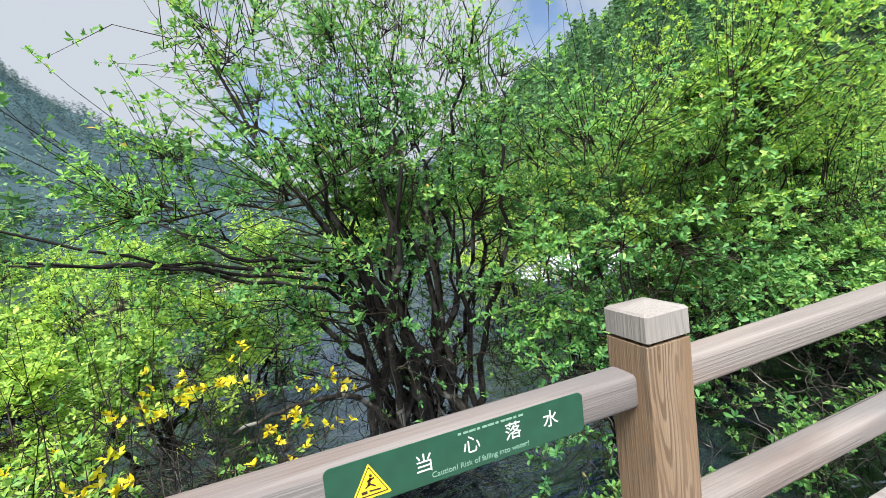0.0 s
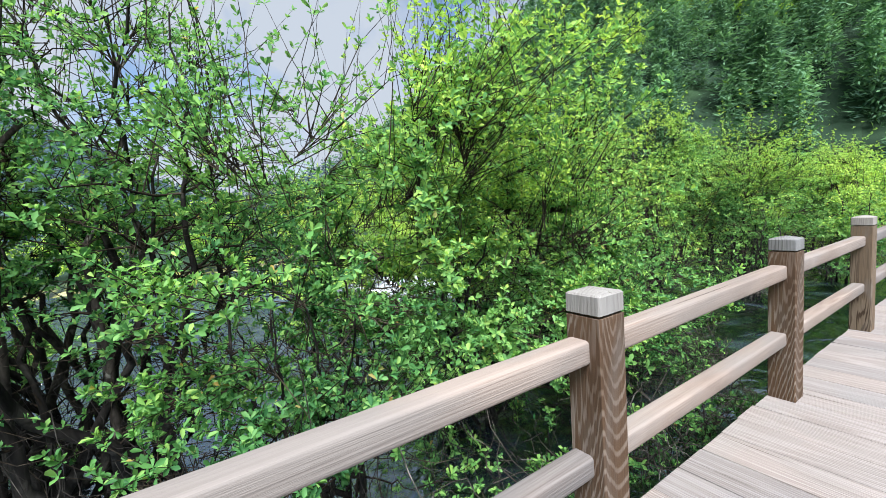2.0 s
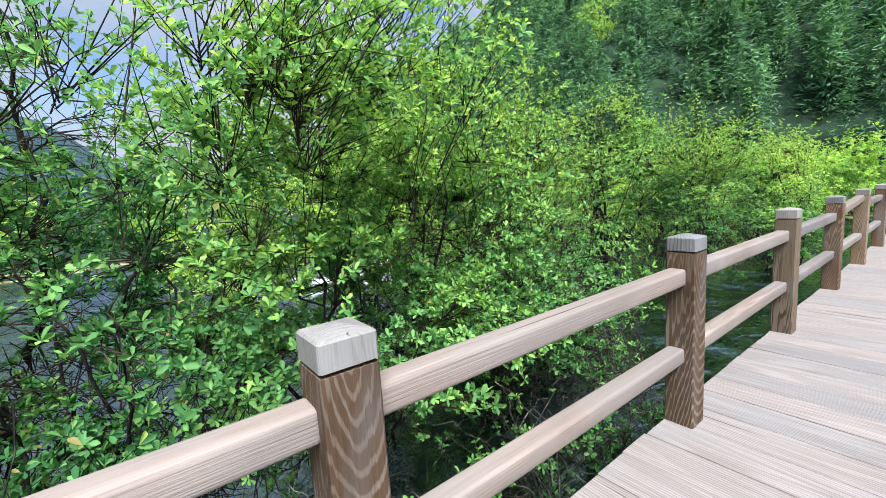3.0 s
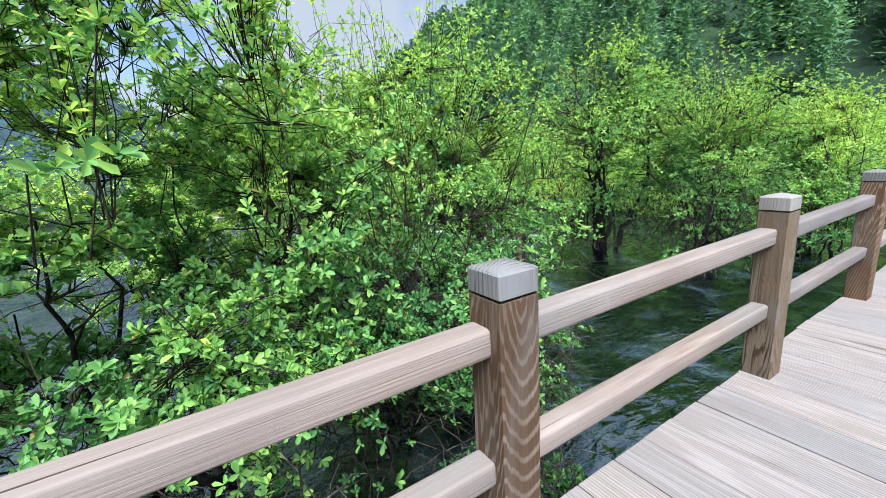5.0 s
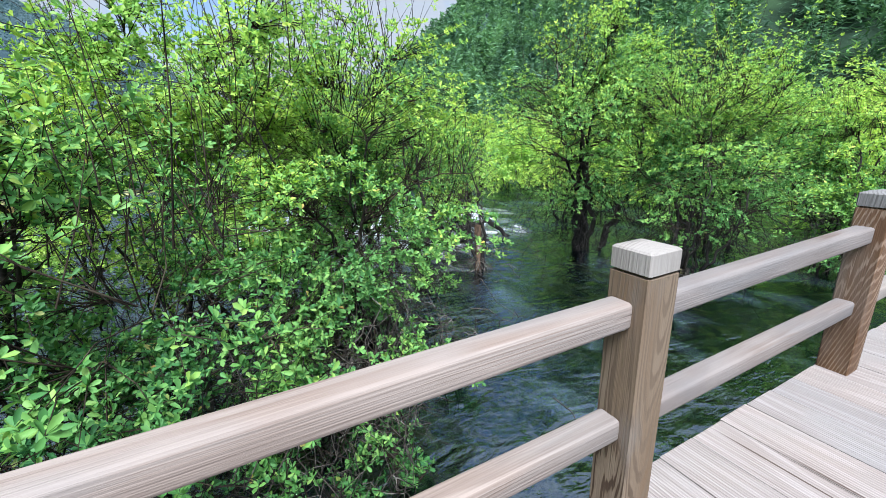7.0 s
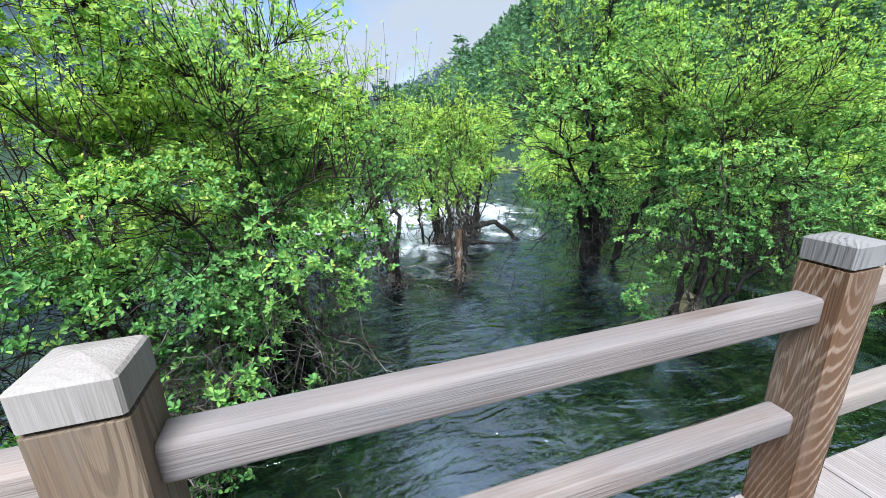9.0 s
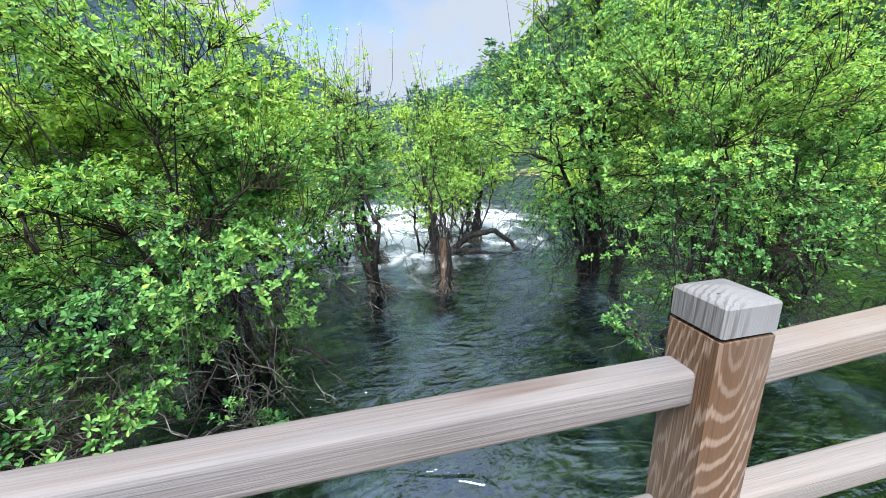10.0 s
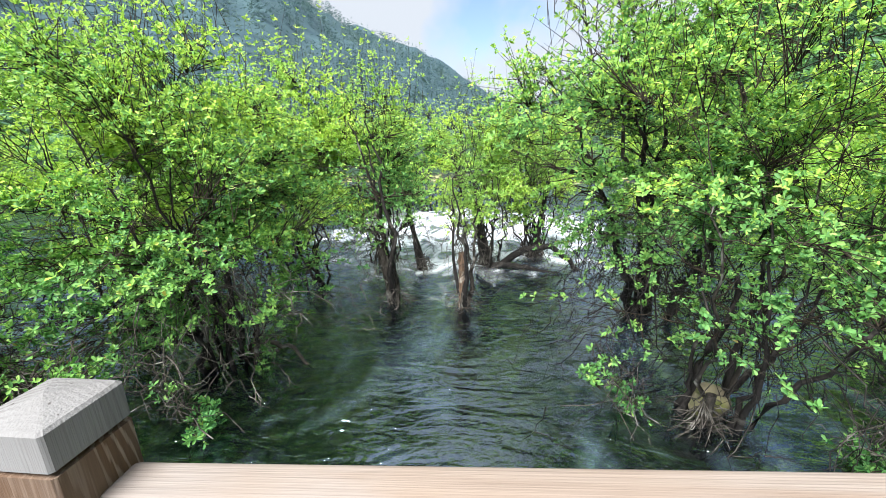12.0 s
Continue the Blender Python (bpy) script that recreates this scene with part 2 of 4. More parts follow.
def foliage(name, stops, glow, spread=0.9, rough=0.55, vary=1.0):
    m, n, l, b = material(name, rough, spec=0.22)
    geo = n.new("ShaderNodeNewGeometry")
    c = ramp(n, stops)
    l.new(geo.outputs["Random Per Island"], c.inputs["Fac"])
    mp = coords(n, l)
    s = tex_noise(n, l, mp, spread, 3)
    k = ramp(n, [(0.32, (0.62, 0.74, 0.85)), (0.68, (1.45, 1.22, 0.9))])
    if vary > 1:
        k.color_ramp.elements[0].color, k.color_ramp.elements[1].color = (0.38, 0.42, 0.5, 1), (1.5, 1.4, 1.15, 1)
    l.new(s.outputs["Fac"], k.inputs["Fac"])
    col = mixed(n, l, "MULTIPLY", 1.0, c.outputs["Color"], k.outputs["Color"])
    l.new(col, b.inputs["Base Color"])
    tr, mx = n.new("ShaderNodeBsdfTranslucent"), n.new("ShaderNodeMixShader")
    l.new(mixed(n, l, "MULTIPLY", 1.0, col, glow), tr.inputs["Color"])
    mx.inputs["Fac"].default_value = 0.36
    out = n["Material Output"]
    l.new(b.outputs["BSDF"], mx.inputs[1])
    l.new(tr.outputs["BSDF"], mx.inputs[2])
    l.new(mx.outputs["Shader"], out.inputs["Surface"])
    return m


LEAF = foliage("spring_willow_leaf", [(0.0, (0.038, 0.132, 0.047)), (0.35, (0.08, 0.235, 0.073)), (0.8, (0.142, 0.33, 0.098)),
                                      (0.985, (0.23, 0.41, 0.11)), (1.0, (0.42, 0.28, 0.10))], (1.35, 1.4, 1.0))
LEAF_LIGHT = foliage("yellow_green_leaf", [(0.0, (0.18, 0.345, 0.08)), (0.4, (0.285, 0.485, 0.10)), (0.85, (0.385, 0.58, 0.12)),
                                           (1.0, (0.45, 0.59, 0.15))], (1.35, 1.4, 1.0))
LEAF_MID = foliage("fresh_willow_leaf", [(0.0, (0.068, 0.19, 0.062)), (0.35, (0.135, 0.32, 0.095)), (0.8, (0.21, 0.42, 0.125)),
                                         (0.988, (0.30, 0.48, 0.135)), (1.0, (0.42, 0.30, 0.11))], (1.35, 1.4, 1.0))
LEAF_YELLOW = foliage("yellow_leaf", [(0.0, (0.45, 0.42, 0.02)), (0.6, (0.72, 0.64, 0.02)), (1.0, (0.78, 0.68, 0.12))], (1.3, 1.25, 0.8))
NEEDLE = foliage("conifer_needles", [(0.0, (0.09, 0.20, 0.13)), (0.6, (0.115, 0.245, 0.145)), (0.985, (0.15, 0.30, 0.155)),
                                     (1.0, (0.11, 0.22, 0.03))], (1.2, 1.2, 0.8), 0.16, 0.6, 2.2)


# far needles carry the distance haze in their blue base colour
NEEDLE_HAZE = foliage("far_needles_haze_tint", [(0.0, (0.055, 0.105, 0.13)), (1.0, (0.095, 0.165, 0.18))], (1.1, 1.1, 1.0), 0.01, 0.7)


def plain(name, color, rough=0.5, vary=0.12, scale=30.0):
    m, n, l, b = material(name, rough)
    s = tex_noise(n, l, coords(n, l), scale, 4)
    lo, hi = tuple(c * (1 - vary) for c in color), tuple(min(1, c * (1 + vary)) for c in color)
    c = ramp(n, [(0.3, lo), (0.7, hi)])
    l.new(s.outputs["Fac"], c.inputs["Fac"])
    l.new(c.outputs["Color"], b.inputs["Base Color"])
    return m


SIGN_GREEN = plain("green_enamel", (0.009, 0.06, 0.033), 0.35)
SIGN_WHITE = plain("white_lettering", (0.58, 0.60, 0.57), 0.45)
SIGN_PALE = plain("faint_lettering", (0.17, 0.30, 0.22), 0.45)
SIGN_YELLOW = plain("warning_yellow", (0.78, 0.56, 0.02), 0.4)
SIGN_BLACK = plain("black_print", (0.03, 0.015, 0.012), 0.4)


def stone_material():
    m, n, l, b = material("mossy_stone", 0.75, spec=0.35)
    mp = coords(n, l, (1, 1, 1), (20.0, 30.0, 10.0))
    a = tex_noise(n, l, mp, 7, 6)
    c = ramp(n, [(0.3, (0.05, 0.045, 0.03)), (0.7, (0.20, 0.17, 0.12))])
    l.new(a.outputs["Fac"], c.inputs["Fac"])
    s = tex_noise(n, l, mp, 2.6, 4)
    k = ramp(n, [(0.45, (0, 0, 0)), (0.6, (0.9, 0.9, 0.9))])
    l.new(s.outputs["Fac"], k.inputs["Fac"])
    l.new(mixed(n, l, "MIX", k.outputs["Color"], c.outputs["Color"], (0.12, 0.14, 0.02)), b.inputs["Base Color"])
    bump(n, l, b, a.outputs["Fac"], 0.6, 0.03)
    return m


STONE = stone_material()


def ground_material():
    """Stream bed with silt, pebbles and moss; grass and leaf litter above the water line."""
    m, n, l, b = material("stream_bed_and_meadow", 0.85, spec=0.2)
    mp = coords(n, l)
    a = tex_noise(n, l, mp, 2.0, 5, 0.5)
    bed = ramp(n, [(0.40, (0.008, 0.013, 0.016)), (0.49, (0.03, 0.04, 0.03)), (0.57, (0.21, 0.205, 0.06)), (0.70, (0.44, 0.43, 0.29))])
    l.new(a.outputs["Fac"], bed.inputs["Fac"])
    f = tex_noise(n, l, mp, 17, 5)
    fr = ramp(n, [(0.3, (0.5, 0.5, 0.5)), (0.7, (1.25, 1.25, 1.2))])
    l.new(f.outputs["Fac"], fr.inputs["Fac"])
    wet = mixed(n, l, "MULTIPLY", 1.0, bed.outputs["Color"], fr.outputs["Color"])
    g = tex_noise(n, l, mp, 0.11, 6)
    land = ramp(n, [(0.35, (0.012, 0.03, 0.018)), (0.55, (0.02, 0.045, 0.024)), (0.75, (0.035, 0.075, 0.03))])
    l.new(g.outputs["Fac"], land.inputs["Fac"])
    geo, sep, rise = n.new("ShaderNodeNewGeometry"), n.new("ShaderNodeSeparateXYZ"), n.new("ShaderNodeMapRange")
    l.new(geo.outputs["Position"], sep.inputs["Vector"])
    rise.inputs["From Min"].default_value, rise.inputs["From Max"].default_value = -0.7, -0.45
    l.new(sep.outputs["Z"], rise.inputs["Value"])
    # land turns bluer with distance: aerial haze painted into the ground colour
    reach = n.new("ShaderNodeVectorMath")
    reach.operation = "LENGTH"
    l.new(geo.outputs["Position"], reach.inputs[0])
    haze_range = n.new("ShaderNodeMapRange")
    haze_range.inputs["From Min"].default_value, haze_range.inputs["From Max"].default_value = 120, 260
    l.new(reach.outputs["Value"], haze_range.inputs["Value"])
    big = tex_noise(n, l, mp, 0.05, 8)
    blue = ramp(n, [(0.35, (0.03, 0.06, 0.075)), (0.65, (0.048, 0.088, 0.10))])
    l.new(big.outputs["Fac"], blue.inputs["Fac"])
    dry = mixed(n, l, "MIX", haze_range.outputs["Result"], land.outputs["Color"], blue.outputs["Color"])
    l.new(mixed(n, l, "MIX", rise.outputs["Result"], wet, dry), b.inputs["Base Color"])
    bump(n, l, b, f.outputs["Fac"], 0.6, 0.05)
    return m


def water_material():
    """Clear moving water: gloss over a tinted, see-through body."""
    m, n, l, b = material("clear_stream_water")
    n.remove(b)
    mp = coords(n, l, (0.65, 1.45, 1.0))
    a = tex_noise(n, l, mp, 2.6, 1.5, 1.6)
    c = tex_noise(n, l, mp, 9.0, 2, 1.6)
    add = n.new("ShaderNodeMath")
    add.operation = "MULTIPLY_ADD"
    add.inputs[1].default_value = 0.28
    l.new(c.outputs["Fac"], add.inputs[0])
    l.new(a.outputs["Fac"], add.inputs[2])
    bp = n.new("ShaderNodeBump")
    bp.inputs["Strength"].default_value, bp.inputs["Distance"].default_value = 1.0, 0.045
    l.new(add.outputs[0], bp.inputs["Height"])
    clear, gloss, fres, mx = n.new("ShaderNodeBsdfTransparent"), n.new("ShaderNodeBsdfGlossy"), n.new("ShaderNodeFresnel"), n.new("ShaderNodeMixShader")
    clear.inputs["Color"].default_value = (0.50, 0.64, 0.70, 1)
    gloss.inputs["Roughness"].default_value = 0.07
    gloss.inputs["Color"].default_value = (0.76, 0.89, 1.0, 1)
    fres.inputs["IOR"].default_value = 3.4
    l.new(bp.outputs["Normal"], gloss.inputs["Normal"])
    l.new(bp.outputs["Normal"], fres.inputs["Normal"])
    l.new(fres.outputs["Fac"], mx.inputs["Fac"])
    # milky blue diffuse patches: sky reflection painted into the water body
    body, sky_sheen = n.new("ShaderNodeMixShader"), n.new("ShaderNodeBsdfDiffuse")
    sky_sheen.inputs["Color"].default_value = (0.20, 0.30, 0.40, 1)
    sheen_noise = tex_noise(n, l, coords(n, l, (1.0, 0.55, 1.0)), 1.1, 6, 1.2)
    veil = ramp(n, [(0.52, (0.002, 0.002, 0.002)), (0.63, (0.08, 0.08, 0.08)), (0.74, (0.22, 0.22, 0.22))])
    l.new(sheen_noise.outputs["Fac"], veil.inputs["Fac"])
    l.new(veil.outputs["Color"], body.inputs["Fac"])
    l.new(clear.outputs["BSDF"], body.inputs[1])
    l.new(sky_sheen.outputs["BSDF"], body.inputs[2])
    l.new(body.outputs["Shader"], mx.inputs[1])
    l.new(gloss.outputs["BSDF"], mx.inputs[2])
    # broken white water on the rapids upstream
    geo, away, far = n.new("ShaderNodeNewGeometry"), n.new("ShaderNodeVectorMath"), n.new("ShaderNodeMapRange")
    away.operation = "DISTANCE"
    away.inputs[1].default_value = (8.3, 9.2, WATER_Z)
    l.new(geo.outputs["Position"], away.inputs[0])
    far.inputs["From Min"].default_value, far.inputs["From Max"].default_value = 5.8, 2.6
    far.inputs["To Min"].default_value, far.inputs["To Max"].default_value = -0.9, -0.28
    l.new(away.outputs["Value"], far.inputs["Value"])
    mp2 = coords(n, l, (1.0, 0.6, 1.0))
    froth = tex_noise(n, l, mp2, 2.2, 8, 1.0)
    s = n.new("ShaderNodeMath")
    s.operation = "ADD"
    l.new(froth.outputs["Fac"], s.inputs[0])
    l.new(far.outputs["Result"], s.inputs[1])
    k = ramp(n, [(0.0, (0, 0, 0)), (0.12, (0.14, 0.14, 0.14)), (0.28, (0.8, 0.8, 0.8))])
    l.new(s.outputs[0], k.inputs["Fac"])
    foam, mx2 = n.new("ShaderNodeBsdfDiffuse"), n.new("ShaderNodeMixShader")
    foam.inputs["Color"].default_value = (0.72, 0.78, 0.82, 1)
    l.new(k.outputs["Color"], mx2.inputs["Fac"])
    l.new(mx.outputs["Shader"], mx2.inputs[1])
    l.new(foam.outputs["BSDF"], mx2.inputs[2])
    l.new(mx2.outputs["Shader"], n["Material Output"].inputs["Surface"])
    return m


# ---- building helpers ----
def mesh_of(name, verts, faces, mat, smooth=False):
    """A mesh from arrays of vertices and of faces with one number of corners."""
    verts, faces = np.asarray(verts, np.float32).reshape(-1, 3), np.asarray(faces, np.int32)
    me = bpy.data.meshes.new(name)
    k = faces.shape[1]
    me.vertices.add(len(verts))
    me.vertices.foreach_set("co", verts.ravel())
    me.loops.add(faces.size)
    me.loops.foreach_set("vertex_index", faces.ravel())
    me.polygons.add(len(faces))
    me.polygons.foreach_set("loop_start", np.arange(0, faces.size, k, dtype=np.int32))
    me.polygons.foreach_set("loop_total", np.full(len(faces), k, np.int32))
    if smooth:
        me.polygons.foreach_set("use_smooth", np.ones(len(faces), bool))
    me.update(calc_edges=True)
    me.materials.append(mat)
    return me


def part(name, data, mat, parent=None, label="", at=(0, 0, 0)):
    """Links a bmesh or a mesh as one object, under a thing if one is given."""
    if isinstance(data, bmesh.types.BMesh):
        me = bpy.data.meshes.new(name)
        data.to_mesh(me)
        data.free()
        me.materials.append(mat)
    else:
        me = data
    ob = new(name, me)
    ob.parent = parent
    ob.location = at
    return tagged(ob, label)


def stuff(name, data, mat, parent=None, label=""):
    return tagged(part(name, data, mat, parent, label), kind="stuff")


def empty(name, at, label, category, group="", kind=""):
    ob = new(name)
    ob.empty_display_size = 0.1
    ob.location = at
    return tagged(ob, label, category, group, kind)


def box(sx, sy, sz, bevel=0.0, seg=2):
    bm = bmesh.new()
    bmesh.ops.create_cube(bm, size=1.0)
    bmesh.ops.scale(bm, vec=(sx, sy, sz), verts=bm.verts)
    if bevel:
        bmesh.ops.bevel(bm, geom=list(bm.edges), offset=bevel, segments=seg, affect="EDGES", profile=0.5)
    return bm


def tubes(paths, radii, sides):
    """Vertices and quads of round tubes along many polylines of one length."""
    n, k, _ = paths.shape
    t = np.gradient(paths, axis=1)
    t /= np.linalg.norm(t, axis=2, keepdims=True) + 1e-9
    ref = np.where(np.abs(t[..., 2:3]) > 0.9, np.array([1.0, 0, 0]), np.array([0, 0, 1.0]))
    a = np.cross(t, ref)
    a /= np.linalg.norm(a, axis=2, keepdims=True) + 1e-9
    c = np.cross(t, a)
    ang = np.arange(sides) * 2 * np.pi / sides
    ring = a[:, :, None] * np.cos(ang)[:, None] + c[:, :, None] * np.sin(ang)[:, None]
    v = paths[:, :, None] + ring * radii[:, :, None, None]
    idx = np.arange(n * k * sides).reshape(n, k, sides)
    nxt = np.roll(idx, -1, axis=2)
    f = np.stack([idx[:, :-1], nxt[:, :-1], nxt[:, 1:], idx[:, 1:]], axis=-1)
    return v.reshape(-1, 3), f.reshape(-1, 4)


def unit(v):
    return v / (np.linalg.norm(v, axis=-1, keepdims=True) + 1e-9)


def limbs(start, end, k, bow, wander, rg, rise=0.0):
    """Bent paths from start to end points; rise lifts their middle."""
    n = len(start)
    t = np.linspace(0, 1, k)[None, :, None]
    d = end - start
    ln = np.linalg.norm(d, axis=1)[:, None, None]
    side = unit(rg.normal(size=(n, 1, 3)))
    p = start[:, None] + d[:, None] * t + side * ln * bow * np.sin(np.pi * t)
    p[..., 2] += (ln[..., 0] * rise) * np.sin(np.pi * t[..., 0])
    j = rg.normal(size=(n, k, 3)) * ln * wander
    j[:, 0] = 0
    return p + j


def leaf_mesh(name, pos, way, size, width, mat, rg, cupped=True, up=None):
    """Leaves as small cupped blades, each turned by chance."""
    n = len(pos)
    way = unit(way)
    upish = rg.normal(size=(n, 3)) * 0.4 + (np.array([0, 0, 1.0]) if up is None else up)
    side = unit(np.cross(way, upish))
    nor = np.cross(side, way)
    L, W = size[:, None], (size * width)[:, None]
    b = pos
    tip = pos + way * L - nor * L * 0.12
    if cupped:
        r1, l1 = (pos + way * L * 0.36 + sgn * side * W * 0.33 + nor * L * 0.05 for sgn in (-1, 1))
        r2, l2 = (pos + way * L * 0.78 + sgn * side * W * 0.45 + nor * L * 0.04 for sgn in (-1, 1))
        v = np.stack([b, r1, r2, tip, l2, l1], axis=1)
        f = np.array([[0, 1, 2, 3], [0, 3, 4, 5]])
        k = 6
    else:
        lf = pos + way * L * 0.6 + side * W * 0.5 + nor * L * 0.06
        rt = pos + way * L * 0.6 - side * W * 0.5 + nor * L * 0.06
        v = np.stack([b, rt, tip, lf], axis=1)
        f = np.array([[0, 1, 2], [0, 2, 3]])
        k = 4
    faces = (np.arange(n) * k)[:, None, None] + f[None]
    return mesh_of(name, v, faces.reshape(-1, f.shape[1]), mat)


def inside(n, centre, radii, rg, hollow=2.4, clump=0.0, freq=1.1):
    """Points within an ellipsoid, thicker towards its skin and bunched in clumps."""
    got = []
    while len(got) < n:
        d = unit(rg.normal(size=(n, 3)))
        r = rg.random((n, 1)) ** (1 / hollow)
        wob = np.array([noise.noise(Vector(q * 1.7 + centre)) for q in d])[:, None]
        p = centre + d * r * radii * (1 + 0.28 * wob)
        for q in p:
            if noise.noise(Vector((q[0] * 0.75, q[1] * 0.75, q[2] * 1.35)) * freq) > clump - 0.5 + rg.random() * 0.25:
                got.append(q)
    return np.array(got[:n])


def shrub(name, base, centre, radii, label, seed, stems=7, branches=90, twigs=1500, per=3, rosette=6, leaf=0.042, mat=None,
          thick=0.035, spread=0.35, dead=120, whips=10, floor_z=WATER_Z, bark_mat=None, cupped=False, clump=0.5, gaps=1.5, hollow=2.0, sparse_top=0.0, sparse_low=0.0, dead_mat=None, fine=True, reach=0.25, bare=0,
          category="shrub", group="willow shrubs in the stream"):
    """A many-stemmed willow: stems from one stool, branches to points of the crown, twigs from these, leaves in rosettes."""
    rg = np.random.default_rng(seed)
    base, centre, radii = np.array(base, float), np.array(centre, float) - np.array(base, float), np.array(radii, float)
    thing = empty(name, tuple(base), label, category, group)
    bark_mat = bark_mat or BARK
    # stems
    ends = inside(stems, centre + np.array([0, 0, radii[2] * reach]), radii * 0.75, rg)
    a = np.arange(stems) * 2 * np.pi / stems + rg.random(stems)
    starts = np.stack([np.cos(a) * spread * rg.uniform(0.3, 1, stems), np.sin(a) * spread * rg.uniform(0.3, 1, stems), np.full(stems, -0.25)], 1)
    sp = limbs(starts, ends, 17, 0.10, 0.012, rg)
    sr = np.linspace(1.0, 0.30, 17)[None] ** 1.7 * thick * rg.uniform(0.6, 1.25, (stems, 1))
    for i in range(stems):
        v, f = tubes(sp[i:i + 1], sr[i:i + 1], 7)
        part("stem", mesh_of("stem", v, f, bark_mat if i % 5 else BARK_PALE, True), None, thing)
    # branches
    pts = inside(branches, centre, radii * 0.9, rg, hollow)
    pool, pr = sp[:, 3:].reshape(-1, 3), sr[:, 3:].reshape(-1)
    dz = pts[:, None, 2] - pool[None, :, 2]
    dist = (np.linalg.norm(pts[:, None] - pool[None], axis=2) + np.where(dz < 0.0, 0.6 - dz * 0.5, 0.0)) * rg.uniform(0.6, 1.6, (1, len(pool)))
    near = dist.argmin(1)
    bp = limbs(pool[near], pts, 7, 0.12, 0.03, rg, 0.05)
    br = np.linspace(1.0, 0.3, 7)[None] * np.minimum(pr[near] * 0.6, 0.010)[:, None]
    v1, f1 = tubes(bp, br, 4)
    stuff("limb_tangle", mesh_of("limb_tangle", v1, f1, TWIG, True), None, thing)
    # twigs
    pts = inside(twigs, centre, radii, rg, hollow, clump, gaps)
    pts = centre + (pts - centre) * (1 + 0.35 * rg.random((twigs, 1)) ** 4)
    if sparse_top:
        h = (pts[:, 2] - centre[2]) / radii[2]
        pts = pts[rg.random(len(pts)) > sparse_top * np.clip(h, 0, 1)]
    if sparse_low:
        h = (centre[2] - pts[:, 2]) / radii[2]
        pts = pts[rg.random(len(pts)) > sparse_low * np.clip(h * 2.0, 0, 1)]
    pool = bp[:, 2:].reshape(-1, 3)
    near = np.array([((np.linalg.norm(pool - q, axis=1) + np.where(pool[:, 2] > q[2] + 0.1, 0.2, 0)) * rg.uniform(0.7, 1.3, len(pool))).argmin() for q in pts])
    u = rg.random((len(pts), 1))
    s = pool[near] * (1 - u) + bp[near // 5, 1 + near % 5] * u
    d = pts - s
    ln = np.linalg.norm(d, axis=1, keepdims=True)
    s = np.where(ln > 0.75, pts - d / (ln + 1e-6) * 0.75, s)
    tp = limbs(s, pts, 5, 0.10, 0.03, rg, 0.04)
    if whips:
        top = inside(whips, centre + np.array([0, 0, radii[2] * 0.55]), radii * np.array([0.75, 0.75, 0.3]), rg)
        tip = top + np.stack([rg.normal(size=whips) * 0.18, rg.normal(size=whips) * 0.18, rg.uniform(0.5, 1.1, whips)], 1)
        tp = np.concatenate([tp, limbs(top, tip, 5, 0.05, 0.02, rg)])
    if bare:
        q = inside(bare, centre, radii * 0.95, rg, 1.6)
        near = np.array([(np.linalg.norm(pool - z, axis=1) * rg.uniform(0.6, 1.4, len(pool))).argmin() for z in q])
        u = rg.random((bare, 1))
        k = pool[near] * (1 - u) + bp[near // 5, 1 + near % 5] * u
        q2 = np.where(np.linalg.norm(q - k, axis=1, keepdims=True) < 0.5, k + unit(q - k) * 0.5, q)
        tp = np.concatenate([tp, limbs(k, q2, 5, 0.14, 0.04, rg)])
    tr = np.linspace(0.0042, 0.0012, 5)[None] * np.ones((len(tp), 1))
    v2, f2 = tubes(tp[:, ::2], tr[:, ::2], 3)
    if fine:
        stuff("twig_tangle", mesh_of("twig_tangle", v2, f2, TWIG), None, thing)
    # leaves
    n_all = len(tp)
    tp = tp[:n_all - bare]
    n = len(tp)
    u = np.concatenate([rg.uniform(0.3, 0.97, (n, per - 1)), np.ones((n, 1))], 1)
    seg = np.clip((u * 4).astype(int), 0, 3)
    fr = (u * 4 - seg)[..., None]
    rows = np.arange(n)[:, None]
    p = tp[rows, seg] * (1 - fr) + tp[rows, seg + 1] * fr
    w = unit(tp[rows, seg + 1] - tp[rows, seg])
    p, w = p.reshape(-1, 3), w.reshape(-1, 3)
    # each rosette opens round its shoot, turned towards the light
    axis = unit(w * 0.55 + unit(rg.normal(size=p.shape)) * 0.45 + np.array([0, -0.12, 0.55]))
    a0 = unit(np.cross(axis, rg.normal(size=p.shape)))
    c0 = np.cross(axis, a0)
    p, axis, a0, c0 = (np.repeat(z, rosette, 0) for z in (p, axis, a0, c0))
    turn = (np.arange(len(p)) % rosette * 2.4 + rg.normal(size=len(p)) * 0.3)[:, None]
    rise = rg.uniform(0.12, 1.1, (len(p), 1))
    way = (a0 * np.cos(turn) + c0 * np.sin(turn)) * np.cos(rise) + axis * np.sin(rise)
    p = p + axis * leaf * rg.uniform(-0.25, 0.15, (len(p), 1))
    keep = rg.random(len(p)) < 0.9
    p, way, axis = p[keep], way[keep], axis[keep]
    size = leaf * rg.uniform(0.5, 1.25, len(p)) * (1 - 0.12 * np.clip((p[:, 2] - centre[2]) / radii[2], 0, 1))
    leaves = leaf_mesh("crown", p, way, size, 0.48, mat or LEAF, rg, cupped, axis)
    # the higher a leaf stands in the crown, the likelier the paler material
    lighter = {LEAF: LEAF_MID, LEAF_MID: LEAF_LIGHT}.get(mat or LEAF)
